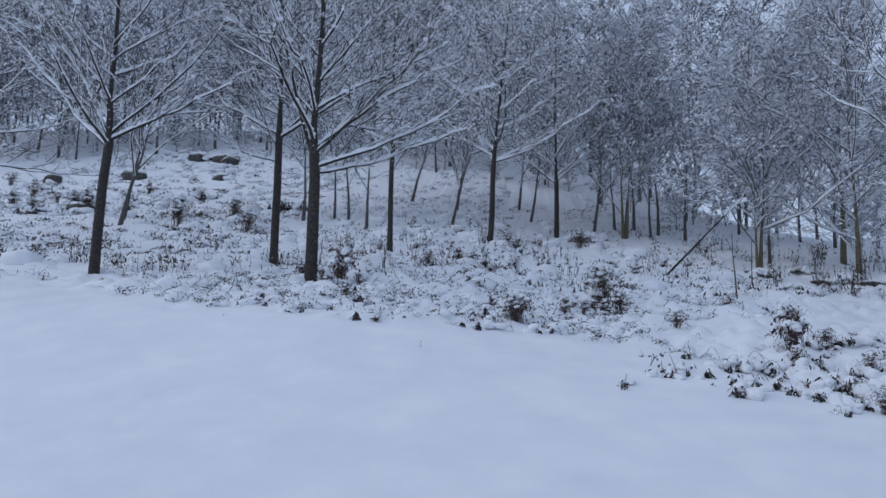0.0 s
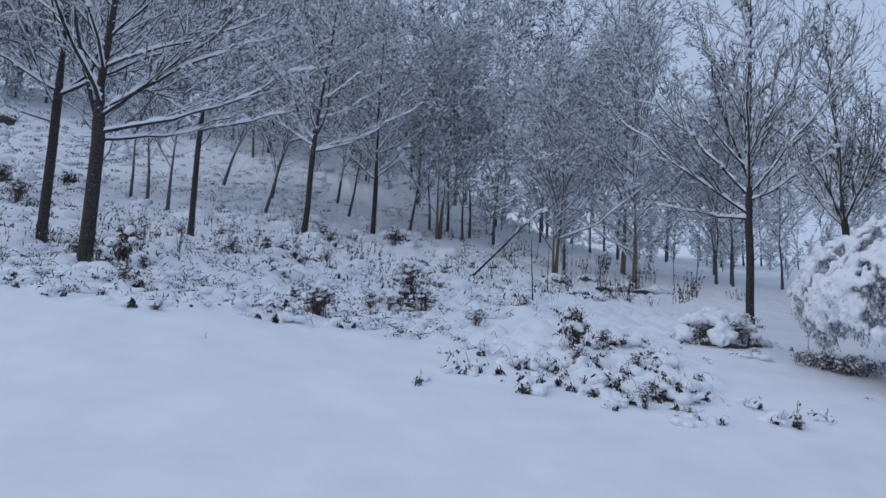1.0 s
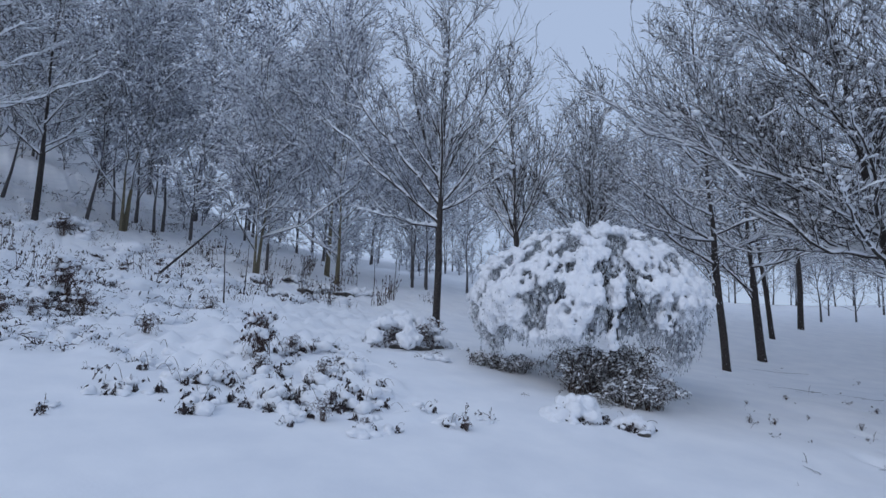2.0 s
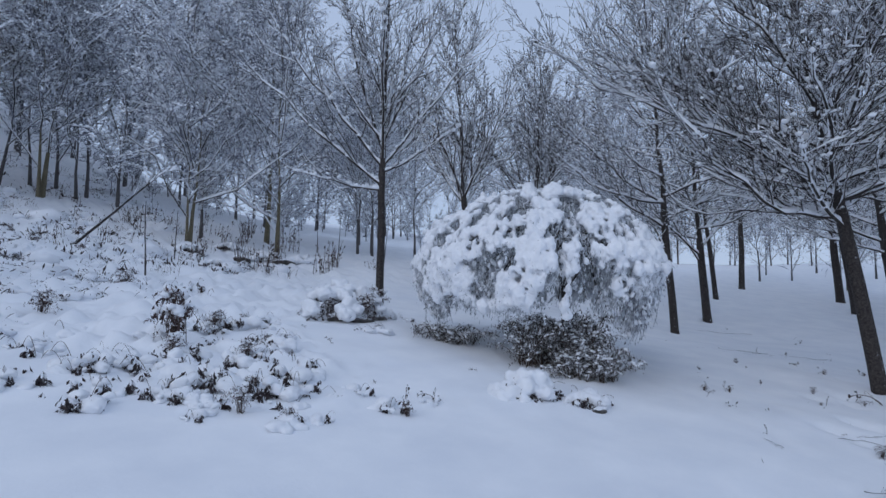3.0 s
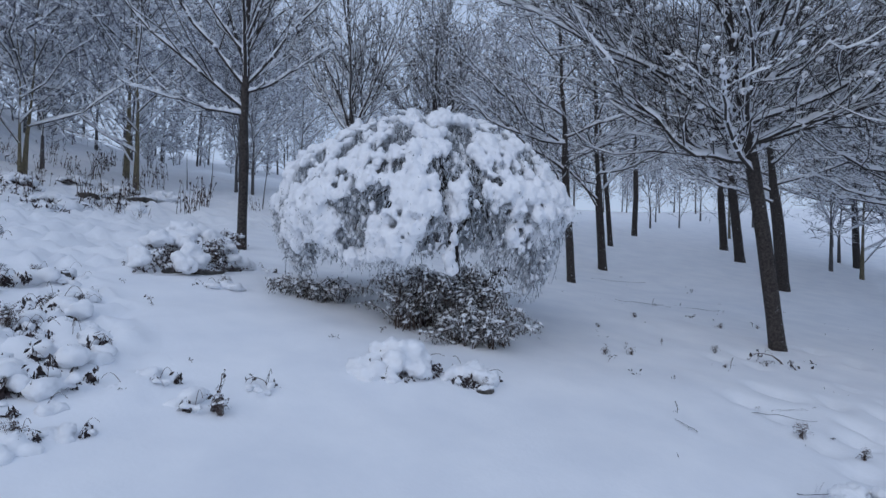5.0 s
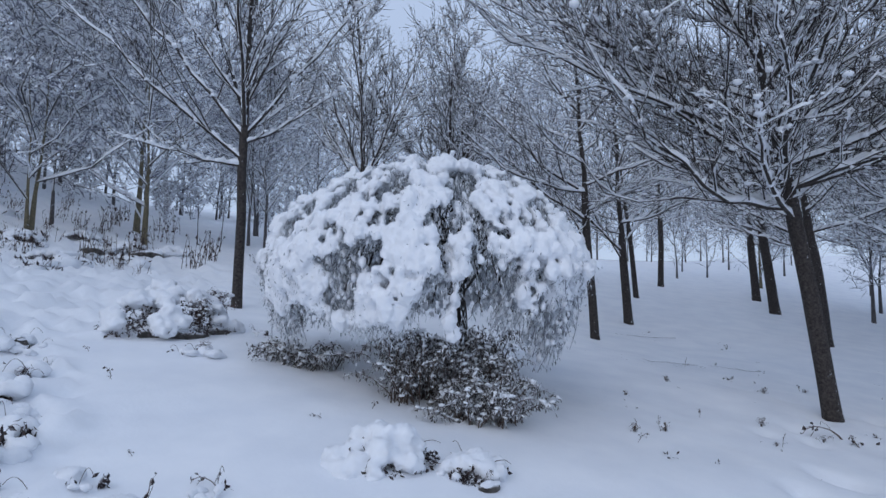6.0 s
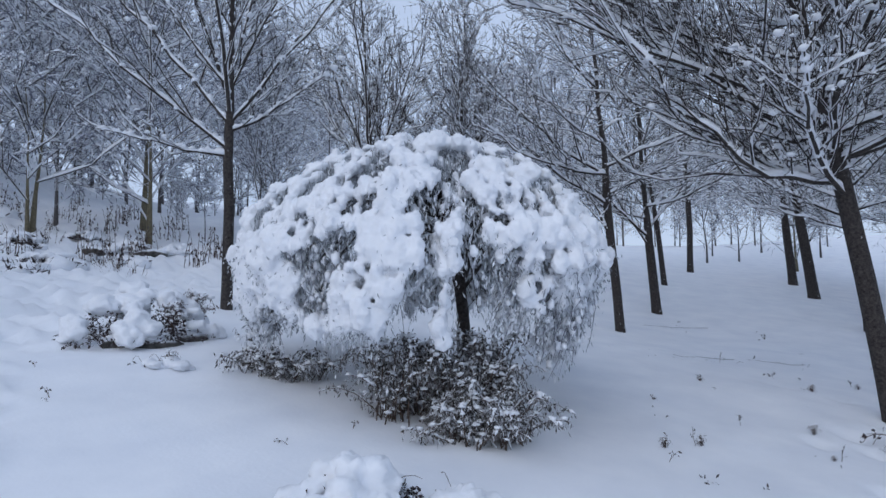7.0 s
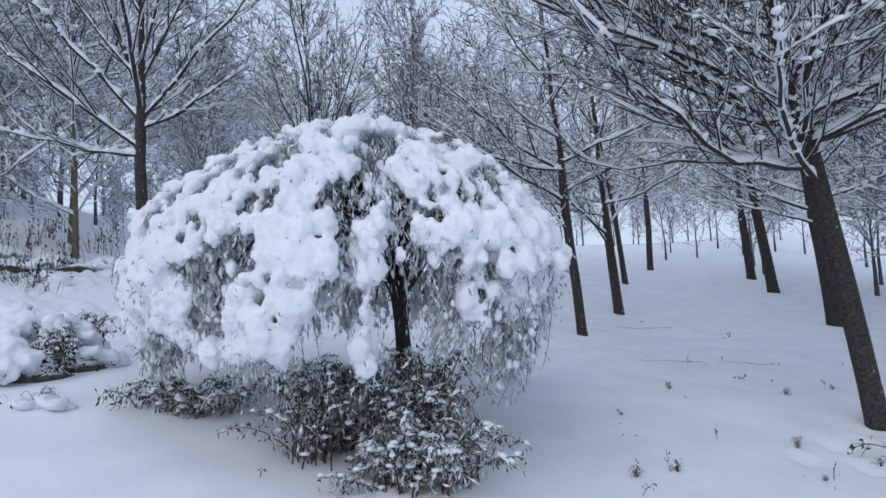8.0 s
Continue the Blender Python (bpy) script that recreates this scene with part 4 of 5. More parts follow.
bramble(7.55, 6.22, 0.72, 0.5, 0.52, -40, 61, 210, 15000, "dense dark bramble thicket rimed with frost under the weeping tree")
bramble(7.02, 7.6, 0.4, 0.2, 0.22, -45, 62, 50, 3600, "low frosted bramble beside the weeping tree")
bramble(7.5, 5.66, 0.44, 0.3, 0.46, -30, 63, 90, 8000, "frosted bramble with small dark leaves at the thicket's edge")


# ---- plants and stones that stick out of the snow ----
def snow_capped(name, place, label, category, group, seed, wide, leaf_count, stem_count, lump_count, tall):
    """Low plants pressed down by pillows of snow, dark leaves showing beneath."""
    rng = np.random.default_rng(seed)
    root = thing(name, place, label, category, group)
    lump_count *= 2
    a, q = rng.uniform(0, 2 * math.pi, lump_count), np.sqrt(rng.random(lump_count)) * wide * 0.85
    z = rng.uniform(0.15, 0.36, lump_count) * wide
    c = np.stack([q * np.cos(a), q * np.sin(a), tall * rng.uniform(0.0, 0.6, lump_count) - z * 0.35], -1)
    snow = Shape()
    blobs(snow, c, np.stack([z * rng.uniform(0.9, 1.3, lump_count), z, z * rng.uniform(0.5, 0.8, lump_count)], -1), rng, 2, 0.1)
    lay = snow.mesh(SNOW_CLUMP, "snow")
    tagged(part("snow", melted(lay, wide * 0.1, wide * 0.22, wide * 0.26), root, "rounded pillows of snow"), kind="stuff")
    leaf = Shape()
    knots = max(2, leaf_count // 40)
    knot = rng.integers(0, knots, leaf_count)
    b, w = (rng.uniform(0, 2 * math.pi, knots))[knot] + rng.normal(0, 0.09, leaf_count), wide * (rng.uniform(0.55, 0.95, knots))[knot] * rng.normal(1, 0.07, leaf_count)
    d = np.stack([w * np.cos(b), w * np.sin(b) - 0.02, np.abs(rng.normal(0.01, tall * 0.24, leaf_count))], -1)
    leaves(leaf, d, 0.025, rng, 2.2, 2.2)
    tagged(part("leafage", leaf.mesh(DEAD_LEAF, "leafage", False), root, "withered dark leaves"), kind="stuff")
    if stem_count:
        s = np.linspace(0, 1, 9)
        e = rng.uniform(0, 2 * math.pi, stem_count)
        foot = np.stack([np.cos(e), np.sin(e), 0 * e], -1) * wide * rng.uniform(0.1, 0.6, stem_count)[:, None]
        P = foot[:, None] + np.stack([np.cos(e), np.sin(e), 0 * e], -1)[:, None] * (s * wide * 0.7)[None, :, None]
        P[..., 2] = np.sin(s * 2.4)[None] * (tall * rng.uniform(0.8, 1.3, stem_count))[:, None]
        one = Shape()
        tubes(one, P, np.full(P.shape[:2], 0.0026), 3)
        tagged(part("stem_tangle", one.mesh(DRY_STEM, "stem_tangle"), root), kind="stuff")
    return root


def dead_fern(place, label, group, seed, tall, fronds):
    """A clump of brown, curled, withered fronds with snow caught in it."""
    rng = np.random.default_rng(seed)
    root = thing("dead_fern", place, label, "plant", group)
    s = np.linspace(0, 1, 7)
    e = rng.uniform(0, 2 * math.pi, fronds)
    up = tall * rng.uniform(0.55, 1.1, fronds)
    out = tall * rng.uniform(0.15, 0.6, fronds)
    P = np.zeros((fronds, 7, 3))
    P[..., 0] = (out * np.cos(e))[:, None] * s**1.6
    P[..., 1] = (out * np.sin(e))[:, None] * s**1.6
    P[..., 2] = up[:, None] * np.sin(s * rng.uniform(1.7, 2.85, fronds)[:, None])
    P[..., :2] += rng.normal(0, 0.09 * tall, (fronds, 1, 2))
    one = Shape()
    tubes(one, P, np.tile(np.linspace(0.006, 0.003, 7), (fronds, 1)), 3)
    tagged(part("stem_tangle", one.mesh(DRY_STEM, "stem_tangle"), root), kind="stuff")
    leaf = Shape()
    for j in range(2, 7):
        for q in range(4):
            leaves(leaf, P[:, j] + rng.normal(0, 0.03, (fronds, 3)), 0.022, rng, 1.2, 2.8)
    tagged(part("frond_mass", leaf.mesh(FERN_LEAF, "frond_mass", False), root, "curled brown fronds"), kind="stuff")
    snow = Shape()
    c = P[:, 4:6].reshape(-1, 3)
    c = c[rng.random(len(c)) < 0.5]
    z = rng.uniform(0.02, 0.065, len(c))
    blobs(snow, c + (0, 0, 0.02), np.stack([z * 1.3, z * 1.3, z * 0.8], -1), rng, 1, 0.2)
    tagged(part("snow", snow.mesh(SNOW_TWIG, "snow"), root, "lumps of snow"), kind="stuff")
    return root


def weed_stalks(place, label, group, seed, tall, count):
    """Thin upright dry stalks with drooping withered leaves."""
    rng = np.random.default_rng(seed)
    root = thing("weed_clump", place, label, "plant", group)
    s = np.linspace(0, 1, 5)
    P = np.zeros((count, 5, 3))
    lean = rng.normal(0, 0.16, (count, 2))
    up = tall * rng.uniform(0.45, 1.1, count)
    P[..., :2] = rng.normal(0, 0.13, (count, 1, 2)) + (lean * up[:, None])[:, None] * s[None, :, None] ** 1.5
    P[..., 2] = up[:, None] * s - 0.03
    one = Shape()
    tubes(one, P, np.tile(np.linspace(0.006, 0.003, 5), (count, 1)), 3)
    tagged(part("dry_growth", one.mesh(DRY_STEM, "dry_growth"), root, "thin dry upright stalks"), kind="stuff")
    leaf = Shape()
    for j in (1, 2, 3, 4):
        leaves(leaf, P[:, j] + rng.normal(0, 0.015, (count, 3)), 0.028, rng, 1.8, 2.4)
    tagged(part("leafage", leaf.mesh(DEAD_LEAF, "leafage", False), root, "hanging withered leaves"), kind="stuff")
    return root


def sprig(place, label, group, seed, tall):
    """A single bent twig with a few side shoots and a little snow."""
    rng = np.random.default_rng(seed)
    root = thing("sprig", place, label, "twig", group)
    P = limb_line((0, 0, -0.03), rng.uniform(0, 360), rng.uniform(40, 75), tall, rng.uniform(-0.5, 0.1), 6, rng, 0.2)[None]
    R = np.linspace(0.006, 0.0025, 6)[None]
    L2, R2 = sprout(P, R, 5, 0.3, 1.0, 45, 0.45, -0.1, 3, rng, 0.7, 0.0025)
    one = Shape()
    tubes(one, P, R, 4)
    tubes(one, L2, R2, 3)
    part("twig", one.mesh(DRY_STEM, "twig"), root)
    leaf = Shape()
    leaves(leaf, L2[:, 1:].reshape(-1, 3), 0.02, rng, 0.8, 1.6)
    tagged(part("leafage", leaf.mesh(DEAD_LEAF, "leafage", False), root), kind="stuff")
    return root


def stone(place, label, seed, size):
    rng = np.random.default_rng(seed)
    v, f = BALLS[2]
    lobes = rng.normal(size=(5, 3))
    v = v * (1 + 0.16 * np.sin(v @ lobes.T * 1.7 + rng.uniform(0, 6, 5)).sum(1, keepdims=True) * 0.5 + rng.uniform(-0.06, 0.06, (len(v), 1))) * np.array(size) * (1, 1, 1.5)
    root = thing("stone", place, label, "stone")
    part("rock", mesh_from(v, f, STONE, "rock"), root)
    n = 8
    a, q = rng.uniform(0, 2 * math.pi, n), np.sqrt(rng.random(n)) * 0.6
    c = np.stack([q * np.cos(a) * size[0], q * np.sin(a) * size[1], size[2] * (1.4 - 0.6 * q)], -1)
    z = rng.uniform(0.25, 0.5, n) * size[0]
    snow = Shape()
    blobs(snow, c, np.stack([z, z * size[1] / size[0], z * 0.3], -1), rng, 2, 0.06)
    tagged(part("snow", snow.mesh(SNOW_CLUMP, "snow"), root, "cap of snow"), kind="stuff")
    return root


CLUMPS, FERNS, STALKS, SPRIGS = "snow-covered low plants", "withered fern clumps", "dry weed stalks", "twigs sticking out of the snow"
CLUMP = "low bramble pressed under rounded pillows of snow"
clump = [snow_capped("snowy_bramble", at(x, y, -0.02), CLUMP, "bramble", CLUMPS, s, w, 280, 1, n, t)
         for x, y, s, w, n, t in ((3.55, 6.3, 71, 0.34, 6, 0.2), (4.1, 6.6, 72, 0.3, 5, 0.22), (3.0, 6.7, 73, 0.38, 6, 0.2), (2.5, 7.2, 74, 0.3, 4, 0.18))]
small = [snow_capped("snowy_bramble", at(x, y, -0.02), CLUMP, "bramble", CLUMPS, s, w, 90, 1, 3, t)
         for x, y, s, w, t in ((1.3, 9.3, 75, 0.24, 0.16), (0.6, 9.9, 76, 0.2, 0.14), (-0.4, 9.0, 77, 0.22, 0.12))]
r = np.random.default_rng(9)


def strew(kinds, spots, lo, hi, lift=-0.02):
    for x, y in spots:
        copy_thing(kinds[int(r.integers(len(kinds)))], pose(*at(x, y, lift), 0, 0, r.uniform(0, 360)) @ Matrix.Scale(r.uniform(lo, hi), 4))


def spread_spots(count, inside, x0, x1, y0, y1, apart):
    found = []
    for _ in range(count * 60):
        if len(found) >= count:
            break
        x, y = r.uniform(x0, x1), r.uniform(y0, y1)
        if inside(x, y) and all((x - a) ** 2 + (y - b) ** 2 > apart**2 for a, b in found):
            found.append((x, y))
    return found


# the bramble patch by the open strip, then the bank behind it, thinner up the hill
PATCH = [(2.39, 7.03), (2.46, 6.53), (2.96, 7.09), (4.21, 8.7), (3.91, 7.29), (4.23, 7.58), (3.02, 5.83), (3.46, 6.11), (3.6, 5.77), (3.66, 5.38), (2.18, 6.22), (1.9, 6.84), (3.17, 6.42), (4.28, 6.72), (4.08, 8.49),
         (4.55, 8.83), (4.8, 8.91), (3.26, 7.36), (3.84, 7.17), (4.35, 7.54), (3.18, 6.53), (2.87, 5.72), (4.46, 7.65), (4.03, 7.23), (3.77, 6.1), (3.4, 5.35), (4.0, 6.4), (2.7, 7.5), (3.3, 8.2)]
strew(clump, [p for p in PATCH if p[1] > 6.0], 0.6, 1.0)
strew(small, [p for p in PATCH if p[1] <= 6.0], 0.55, 0.95)
strew(clump, [(x + 0.34 * math.cos(5 * x + y), y + 0.3 * math.sin(7 * y + x)) for x, y in PATCH[:24] if y > 6.3], 0.45, 0.8)
strew(small, [(4.22, 5.84), (4.37, 5.48), (4.88, 5.46), (4.34, 5.92), (1.16, 6.27), (1.63, 7.51), (3.05, 6.0), (3.6, 6.5), (4.4, 7.1), (3.0, 8.6), (2.1, 7.9), (4.9, 8.2)], 0.5, 0.9)
strew(small, spread_spots(105, lambda x, y: front(x) + 0.2 < y < front(x) + 6.0 and (x < 2.6 or y > 10.5), -3.5, 5.0, 6.5, 15.0, 0.42), 0.6, 1.3)
strew(small, spread_spots(45, lambda x, y: front(x) + 5 < y, -9, 6.5, 12.0, 22.0, 0.8), 0.8, 1.8)


def hillside_scrub():
    """Heath and dead bracken over the upper hillside, too fine to count, with the snow that lies on it."""
    rng = np.random.default_rng(14)
    spots = spread_spots(820, lambda x, y: y > front(x) + 2.5, -30, 0, 11, 47, 0.45) + spread_spots(130, lambda x, y: y > front(x) + 4, -2, 9, 12, 33, 0.6)
    p = np.array([at(x, y) for x, y in spots])
    size = rng.uniform(0.25, 0.6, len(p)) * (1 + 0.5 * (rng.random(len(p)) < 0.2))
    twig, hump = Shape(), Shape()
    for q in range(34):
        c = p + np.stack([rng.normal(0, 0.45, len(p)) * size, rng.normal(0, 0.3, len(p)) * size, rng.uniform(0, 0.25, len(p)) * size], -1)
        leaves(twig, c, 0.034, rng, -0.5, 4.0)
    for q in range(3):
        c = p + np.stack([rng.normal(0, 0.4, len(p)) * size, rng.normal(0.1, 0.3, len(p)) * size, 0.08 * size], -1)
        z = size * rng.uniform(0.25, 0.5, len(p))
        blobs(hump, c, np.stack([z * 1.3, z, z * 0.7], -1), rng, 1, 0.12)
    far = p[:, 0] < -8
    for q in range(26):
        c = p[far] + np.stack([rng.normal(0, 0.5, far.sum()) * size[far], rng.normal(0, 0.4, far.sum()) * size[far], rng.uniform(0, 0.4, far.sum()) * size[far]], -1)
        leaves(twig, c, 0.04, rng, -0.3, 3.5)
    # litter and small hummocks on the bank nearer by
    near = np.array([at(x, y) for x, y in spread_spots(560, lambda x, y: front(x) + 0.4 < y < front(x) + 8.5 and (x < 1.9 or (x < 4.2 and y > 10.2)), -5.5, 4.2, 5.2, 18, 0.25) + spread_spots(70, lambda x, y: y > front(x) + 1, -10, -4, 9.5, 17, 0.5)])
    wide = rng.uniform(0.4, 1.5, len(near))
    for q in range(26):
        leaves(twig, near + np.stack([rng.normal(0, 0.06, len(near)) * wide, rng.normal(-0.03, 0.04, len(near)) * wide, rng.uniform(-0.02, 0.09, len(near)) * wide], -1), 0.019, rng, 0.8, 2.2)
    for q in range(9):
        a = near + np.stack([rng.normal(0, 0.13, len(near)), rng.normal(-0.02, 0.09, len(near)), rng.uniform(0.0, 0.05, len(near))], -1)
        c = a + np.stack([rng.normal(0, 0.09, len(near)), rng.normal(0, 0.07, len(near)), rng.normal(0.03, 0.05, len(near))], -1)
        kites(twig, a, (a + c) / 2 + (0, 0, 0.02), c, 0.011, rng)
    for q in range(2):
        z = rng.uniform(0.03, 0.1, len(near))
        blobs(hump, near + np.stack([rng.normal(0, 0.1, len(near)), rng.normal(0.08, 0.07, len(near)), z * 0.5], -1), np.stack([z * 1.4, z, z * 0.75], -1), rng, 2, 0.07)
    # upright dead grass and bracken stalks over the whole slope
    def grassy(x, y):
        return y > front(x) + 1.2 and float(wavy(x, y, 4.0, 31)) + 0.04 * abs(x + 4) > 0.12 and (x < -1.5 or y > 13)

    tuft = np.array([at(x, y) for x, y in spread_spots(430, grassy, -26, 9, 9, 34, 0.35)])
    grass = Shape()
    tall = rng.uniform(0.14, 0.36, len(tuft))
    for q in range(11):
        a = tuft + np.stack([rng.normal(0, 0.13, len(tuft)), rng.normal(0, 0.1, len(tuft)), np.full(len(tuft), -0.03)], -1)
        c = a + np.stack([rng.normal(0, 0.1, len(tuft)), rng.normal(0, 0.1, len(tuft)), tall * rng.uniform(0.5, 1.2, len(tuft))], -1)
        b = (a + c) / 2 + rng.normal(0, 0.015, a.shape)
        kites(grass, a, b, c, 0.011, rng)
        leaves(twig, c[::2], 0.02, rng, 1.0, 1.8)
    tagged(new("dead_grass", grass.mesh(DRY_STEM, "dead_grass", False)), "thin dead grass stalks standing out of the hillside snow", "grass", kind="stuff")
    tagged(new("heath", twig.mesh(DEAD_LEAF, "heath", False)), "dead bracken and heath poking out of the hillside snow", "scrub", kind="stuff")
    tagged(new("snow_hummock", hump.mesh(SNOW_CLUMP, "snow_hummock")), "small hummocks of snow over buried heath", "snow", kind="stuff")


hillside_scrub()
strew(clump, [(-21.5, 28.6), (-22.8, 28.2), (-20.6, 29.4), (-16.7, 32.9), (-17.3, 32.4), (-15.1, 27.9), (-14.6, 28.3), (-19.5, 42.2), (-22.0, 44.0), (-20.0, 43.6), (-28.8, 37.0), (-27.8, 35.2), (-12.0, 24.0), (-10.5, 30.0), (-24.5, 33.0)], 2.0, 3.6, -0.1)


def snow_pile(x, y, wide, tall, seed, label):
    """A heap of brambles under lumps of snow, with dark hollows."""
    rng = np.random.default_rng(seed)
    root = thing("snow_pile", at(x, y, -0.03), label, "snow pile")
    n = 84
    a, q = rng.uniform(0, 2 * math.pi, n), np.sqrt(rng.random(n))
    hollow = rng.uniform(0, 2 * math.pi, 4)
    shut = np.array([q[k] < 0.3 or np.abs((a[k] - hollow + math.pi) % (2 * math.pi) - math.pi).min() > 0.3 for k in range(n)])
    a, q = a[shut], q[shut]
    n = len(a)
    c = np.stack([q * np.cos(a) * wide, q * np.sin(a) * wide * 0.75, tall * (1 - q**2) * rng.uniform(0.6, 1.05, n)], -1)
    z = rng.uniform(0.035, 0.09, n) * (0.6 + 0.9 * wide)
    snow = Shape()
    blobs(snow, c, np.stack([z * 1.25, z * 1.1, z * 0.8], -1), rng, 2, 0.08)
    tagged(part("snow", melted(snow.mesh(SNOW_CLUMP, "snow"), 0.026, 0.085, 0.085), root, "lumps of snow with hollows"), kind="stuff")
    leaf = Shape()
    m = 1400
    a, q = rng.uniform(0, 2 * math.pi, m), np.sqrt(rng.random(m)) * 1.08
    inner = rng.random(m) < 0.45
    a = np.where(inner, hollow[rng.integers(0, 4, m)] + rng.normal(0, 0.16, m), a)
    q = np.where(inner, rng.uniform(0.5, 1.0, m), q)
    d = np.stack([q * np.cos(a) * wide, q * np.sin(a) * wide * 0.75, np.maximum(0.02, tall * (1 - q**2)) * rng.uniform(0.1, 0.8, m)], -1)
    leaves(leaf, d, 0.02, rng, 0.4, 2.0)
    tagged(part("leafage", leaf.mesh(DEAD_LEAF, "leafage", False), root, "dark bramble leaves in the hollows"), kind="stuff")
    P, R = [], []
    for k in range(3):
        e = rng.uniform(0, 360)
        P.append(limb_line((0.5 * wide * math.cos(radians(e)), 0.4 * wide * math.sin(radians(e)), 0.05), e, rng.uniform(35, 60), rng.uniform(0.25, 0.45), -0.6, 8, rng, 0.12))
        R.append(np.linspace(0.005, 0.002, 8))
    one = Shape()
    tubes(one, np.array(P), np.array(R), 4)
    tagged(part("stem_tangle", one.mesh(DRY_STEM, "stem_tangle"), root), kind="stuff")


snow_pile(6.4, 9.35, 0.8, 0.6, 141, "heap of brambles under lumps of snow with dark hollows")
snow_pile(6.08, 5.42, 0.42, 0.25, 146, "low heap of snowy brambles beside the weeping tree")
snow_pile(6.5, 5.0, 0.28, 0.13, 143, "small ridge of lumpy snow over dead leaves")
strew(small, [(6.25, 8.2), (6.1, 8.3), (7.4, 9.05), (7.28, 8.95), (4.17, 8.6), (4.62, 8.85), (3.57, 11.05), (4.47, 11.5), (7.45, 11.8), (6.35, 5.0)], 0.6, 1.0)

FERN = "clump of curled brown withered fern caught with snow"
ferns = [dead_fern(at(x, y, -0.02), FERN, FERNS, s, t, n) for x, y, s, t, n in ((3.42, 7.85, 81, 0.55, 24), (0.2, 8.85, 82, 0.45, 20), (1.75, 11.4, 83, 0.7, 30))]
strew(ferns, [(1.35, 11.6), (2.1, 11.2), (1.1, 11.2), (4.3, 8.9), (-1.55, 7.6), (6.3, 9.5), (2.7, 14.4), (2.4, 13.2), (-0.5, 12.5), (-2.5, 9.6), (-3.0, 10.1), (3.1, 25.0), (2.69, 16.7), (-1.1, 17.0), (4.55, 7.7), (4.25, 7.1), (3.9, 7.2), (4.3, 7.55), (4.1, 8.5), (4.6, 8.85), (3.25, 7.4), (3.4, 5.36), (3.5, 6.18), (3.2, 5.74), (4.43, 5.26), (6.25, 8.2)], 0.18, 0.36)
strew(ferns, [(6.48, 4.8), (7.09, 2.31), (8.08, 2.44), (8.11, 2.86)], 0.14, 0.22)
strew(ferns, [(14.21, 6.36), (13.63, 5.46), (12.89, 4.81), (13.91, 4.51), (10.18, 5.61), (8.79, 4.86), (9.16, 4.72), (9.95, 3.94), (10.67, 4.26), (10.46, 4.85), (11.76, 5.75), (10.82, 3.7)], 0.08, 0.18)
strew(ferns, [(6.55, 9.85), (6.25, 9.3), (7.0, 9.3), (6.6, 9.0)], 0.4, 0.55, 0.08)
strew(ferns, spread_spots(26, lambda x, y: y > front(x) + 1 and (x < 2.6 or y > 10.5), -4, 5, 8.5, 20.0, 1.2), 0.3, 0.55)
strew(ferns, [(0.96, 10.0), (1.3, 10.4), (1.47, 10.57), (1.62, 10.5), (1.86, 10.43), (1.15, 10.6), (0.15, 8.66), (3.34, 7.56)], 0.4, 0.62)
strew(ferns, [(2.78, 23.6), (-0.92, 16.46), (-2.74, 10.26), (0.15, 22.4), (-1.2, 16.7), (0.4, 22.0), (-0.5, 16.3), (-2.9, 10.0)], 0.6, 1.1)
strew(ferns, [(-22.9, 28.18), (-21.7, 29.32), (-24.1, 31.2), (-17.07, 32.97), (-29.7, 37.7), (-31.0, 36.0), (-15.5, 28.4), (-20.5, 33.9), (-20.3, 28.4), (-23.6, 28.6), (-22.2, 30.4), (-16.6, 32.6), (-28.9, 35.5), (-26.5, 32.5), (-18.6, 29.0), (-25.2, 29.5), (-13.5, 24.5), (-12.4, 27.5), (-9.8, 23.0)], 0.9, 1.6)
STALK = "dry brown weed stalks standing in the snow"
stalks = [weed_stalks(at(x, y, -0.02), STALK, STALKS, s, t, n) for x, y, s, t, n in ((-6.2, 11.2, 91, 0.5, 12), (-4.9, 11.6, 92, 0.42, 9), (-3.7, 11.8, 93, 0.6, 12))]
strew(stalks, spread_spots(34, lambda x, y: y > front(x) + 1.2, -13, -1.5, 9.5, 20.0, 0.5), 0.6, 1.15)
strew(stalks, spread_spots(24, lambda x, y: y > 14, -4, 5, 14, 27, 0.7), 0.7, 1.3)
strew(stalks, spread_spots(34, lambda x, y: y > 16.5, 5, 12.5, 16.5, 27, 0.7), 0.7, 1.5)
TWIGLET = "small bent dry twig sticking out of the smooth snow"
sprigs = [sprig(at(x, y), TWIGLET, SPRIGS, s, t) for x, y, s, t in ((1.1, 6.07, 101, 0.12), (4.43, 5.27, 102, 0.28), (4.95, 5.46, 103, 0.4), (1.58, 7.1, 104, 0.25))]
strew(sprigs, [(4.11, 5.73), (4.35, 5.48), (4.74, 6.15), (5.17, 7.66), (7.37, 9.0), (10.2, 4.76), (8.53, 4.71), (9.8, 3.86), (12.9, 4.8), (9.86, 5.46), (13.9, 6.3), (11.0, 3.7), (8.5, 3.3), (7.6, 3.67), (8.2, 2.9),
               (14.0, 4.6), (13.4, 5.4), (8.9, 4.88), (9.1, 4.74), (10.0, 3.9), (10.7, 3.7), (5.2, 7.7), (5.3, 8.5), (1.0, 8.1), (-0.9, 6.9), (-3.4, 7.4), (2.2, 8.1), (6.77, 6.28), (6.2, 6.2)], 0.22, 0.6, 0.0)
strew(sprigs, [(11.05, 3.4), (11.2, 3.55)], 1.4, 2.0, 0.0)

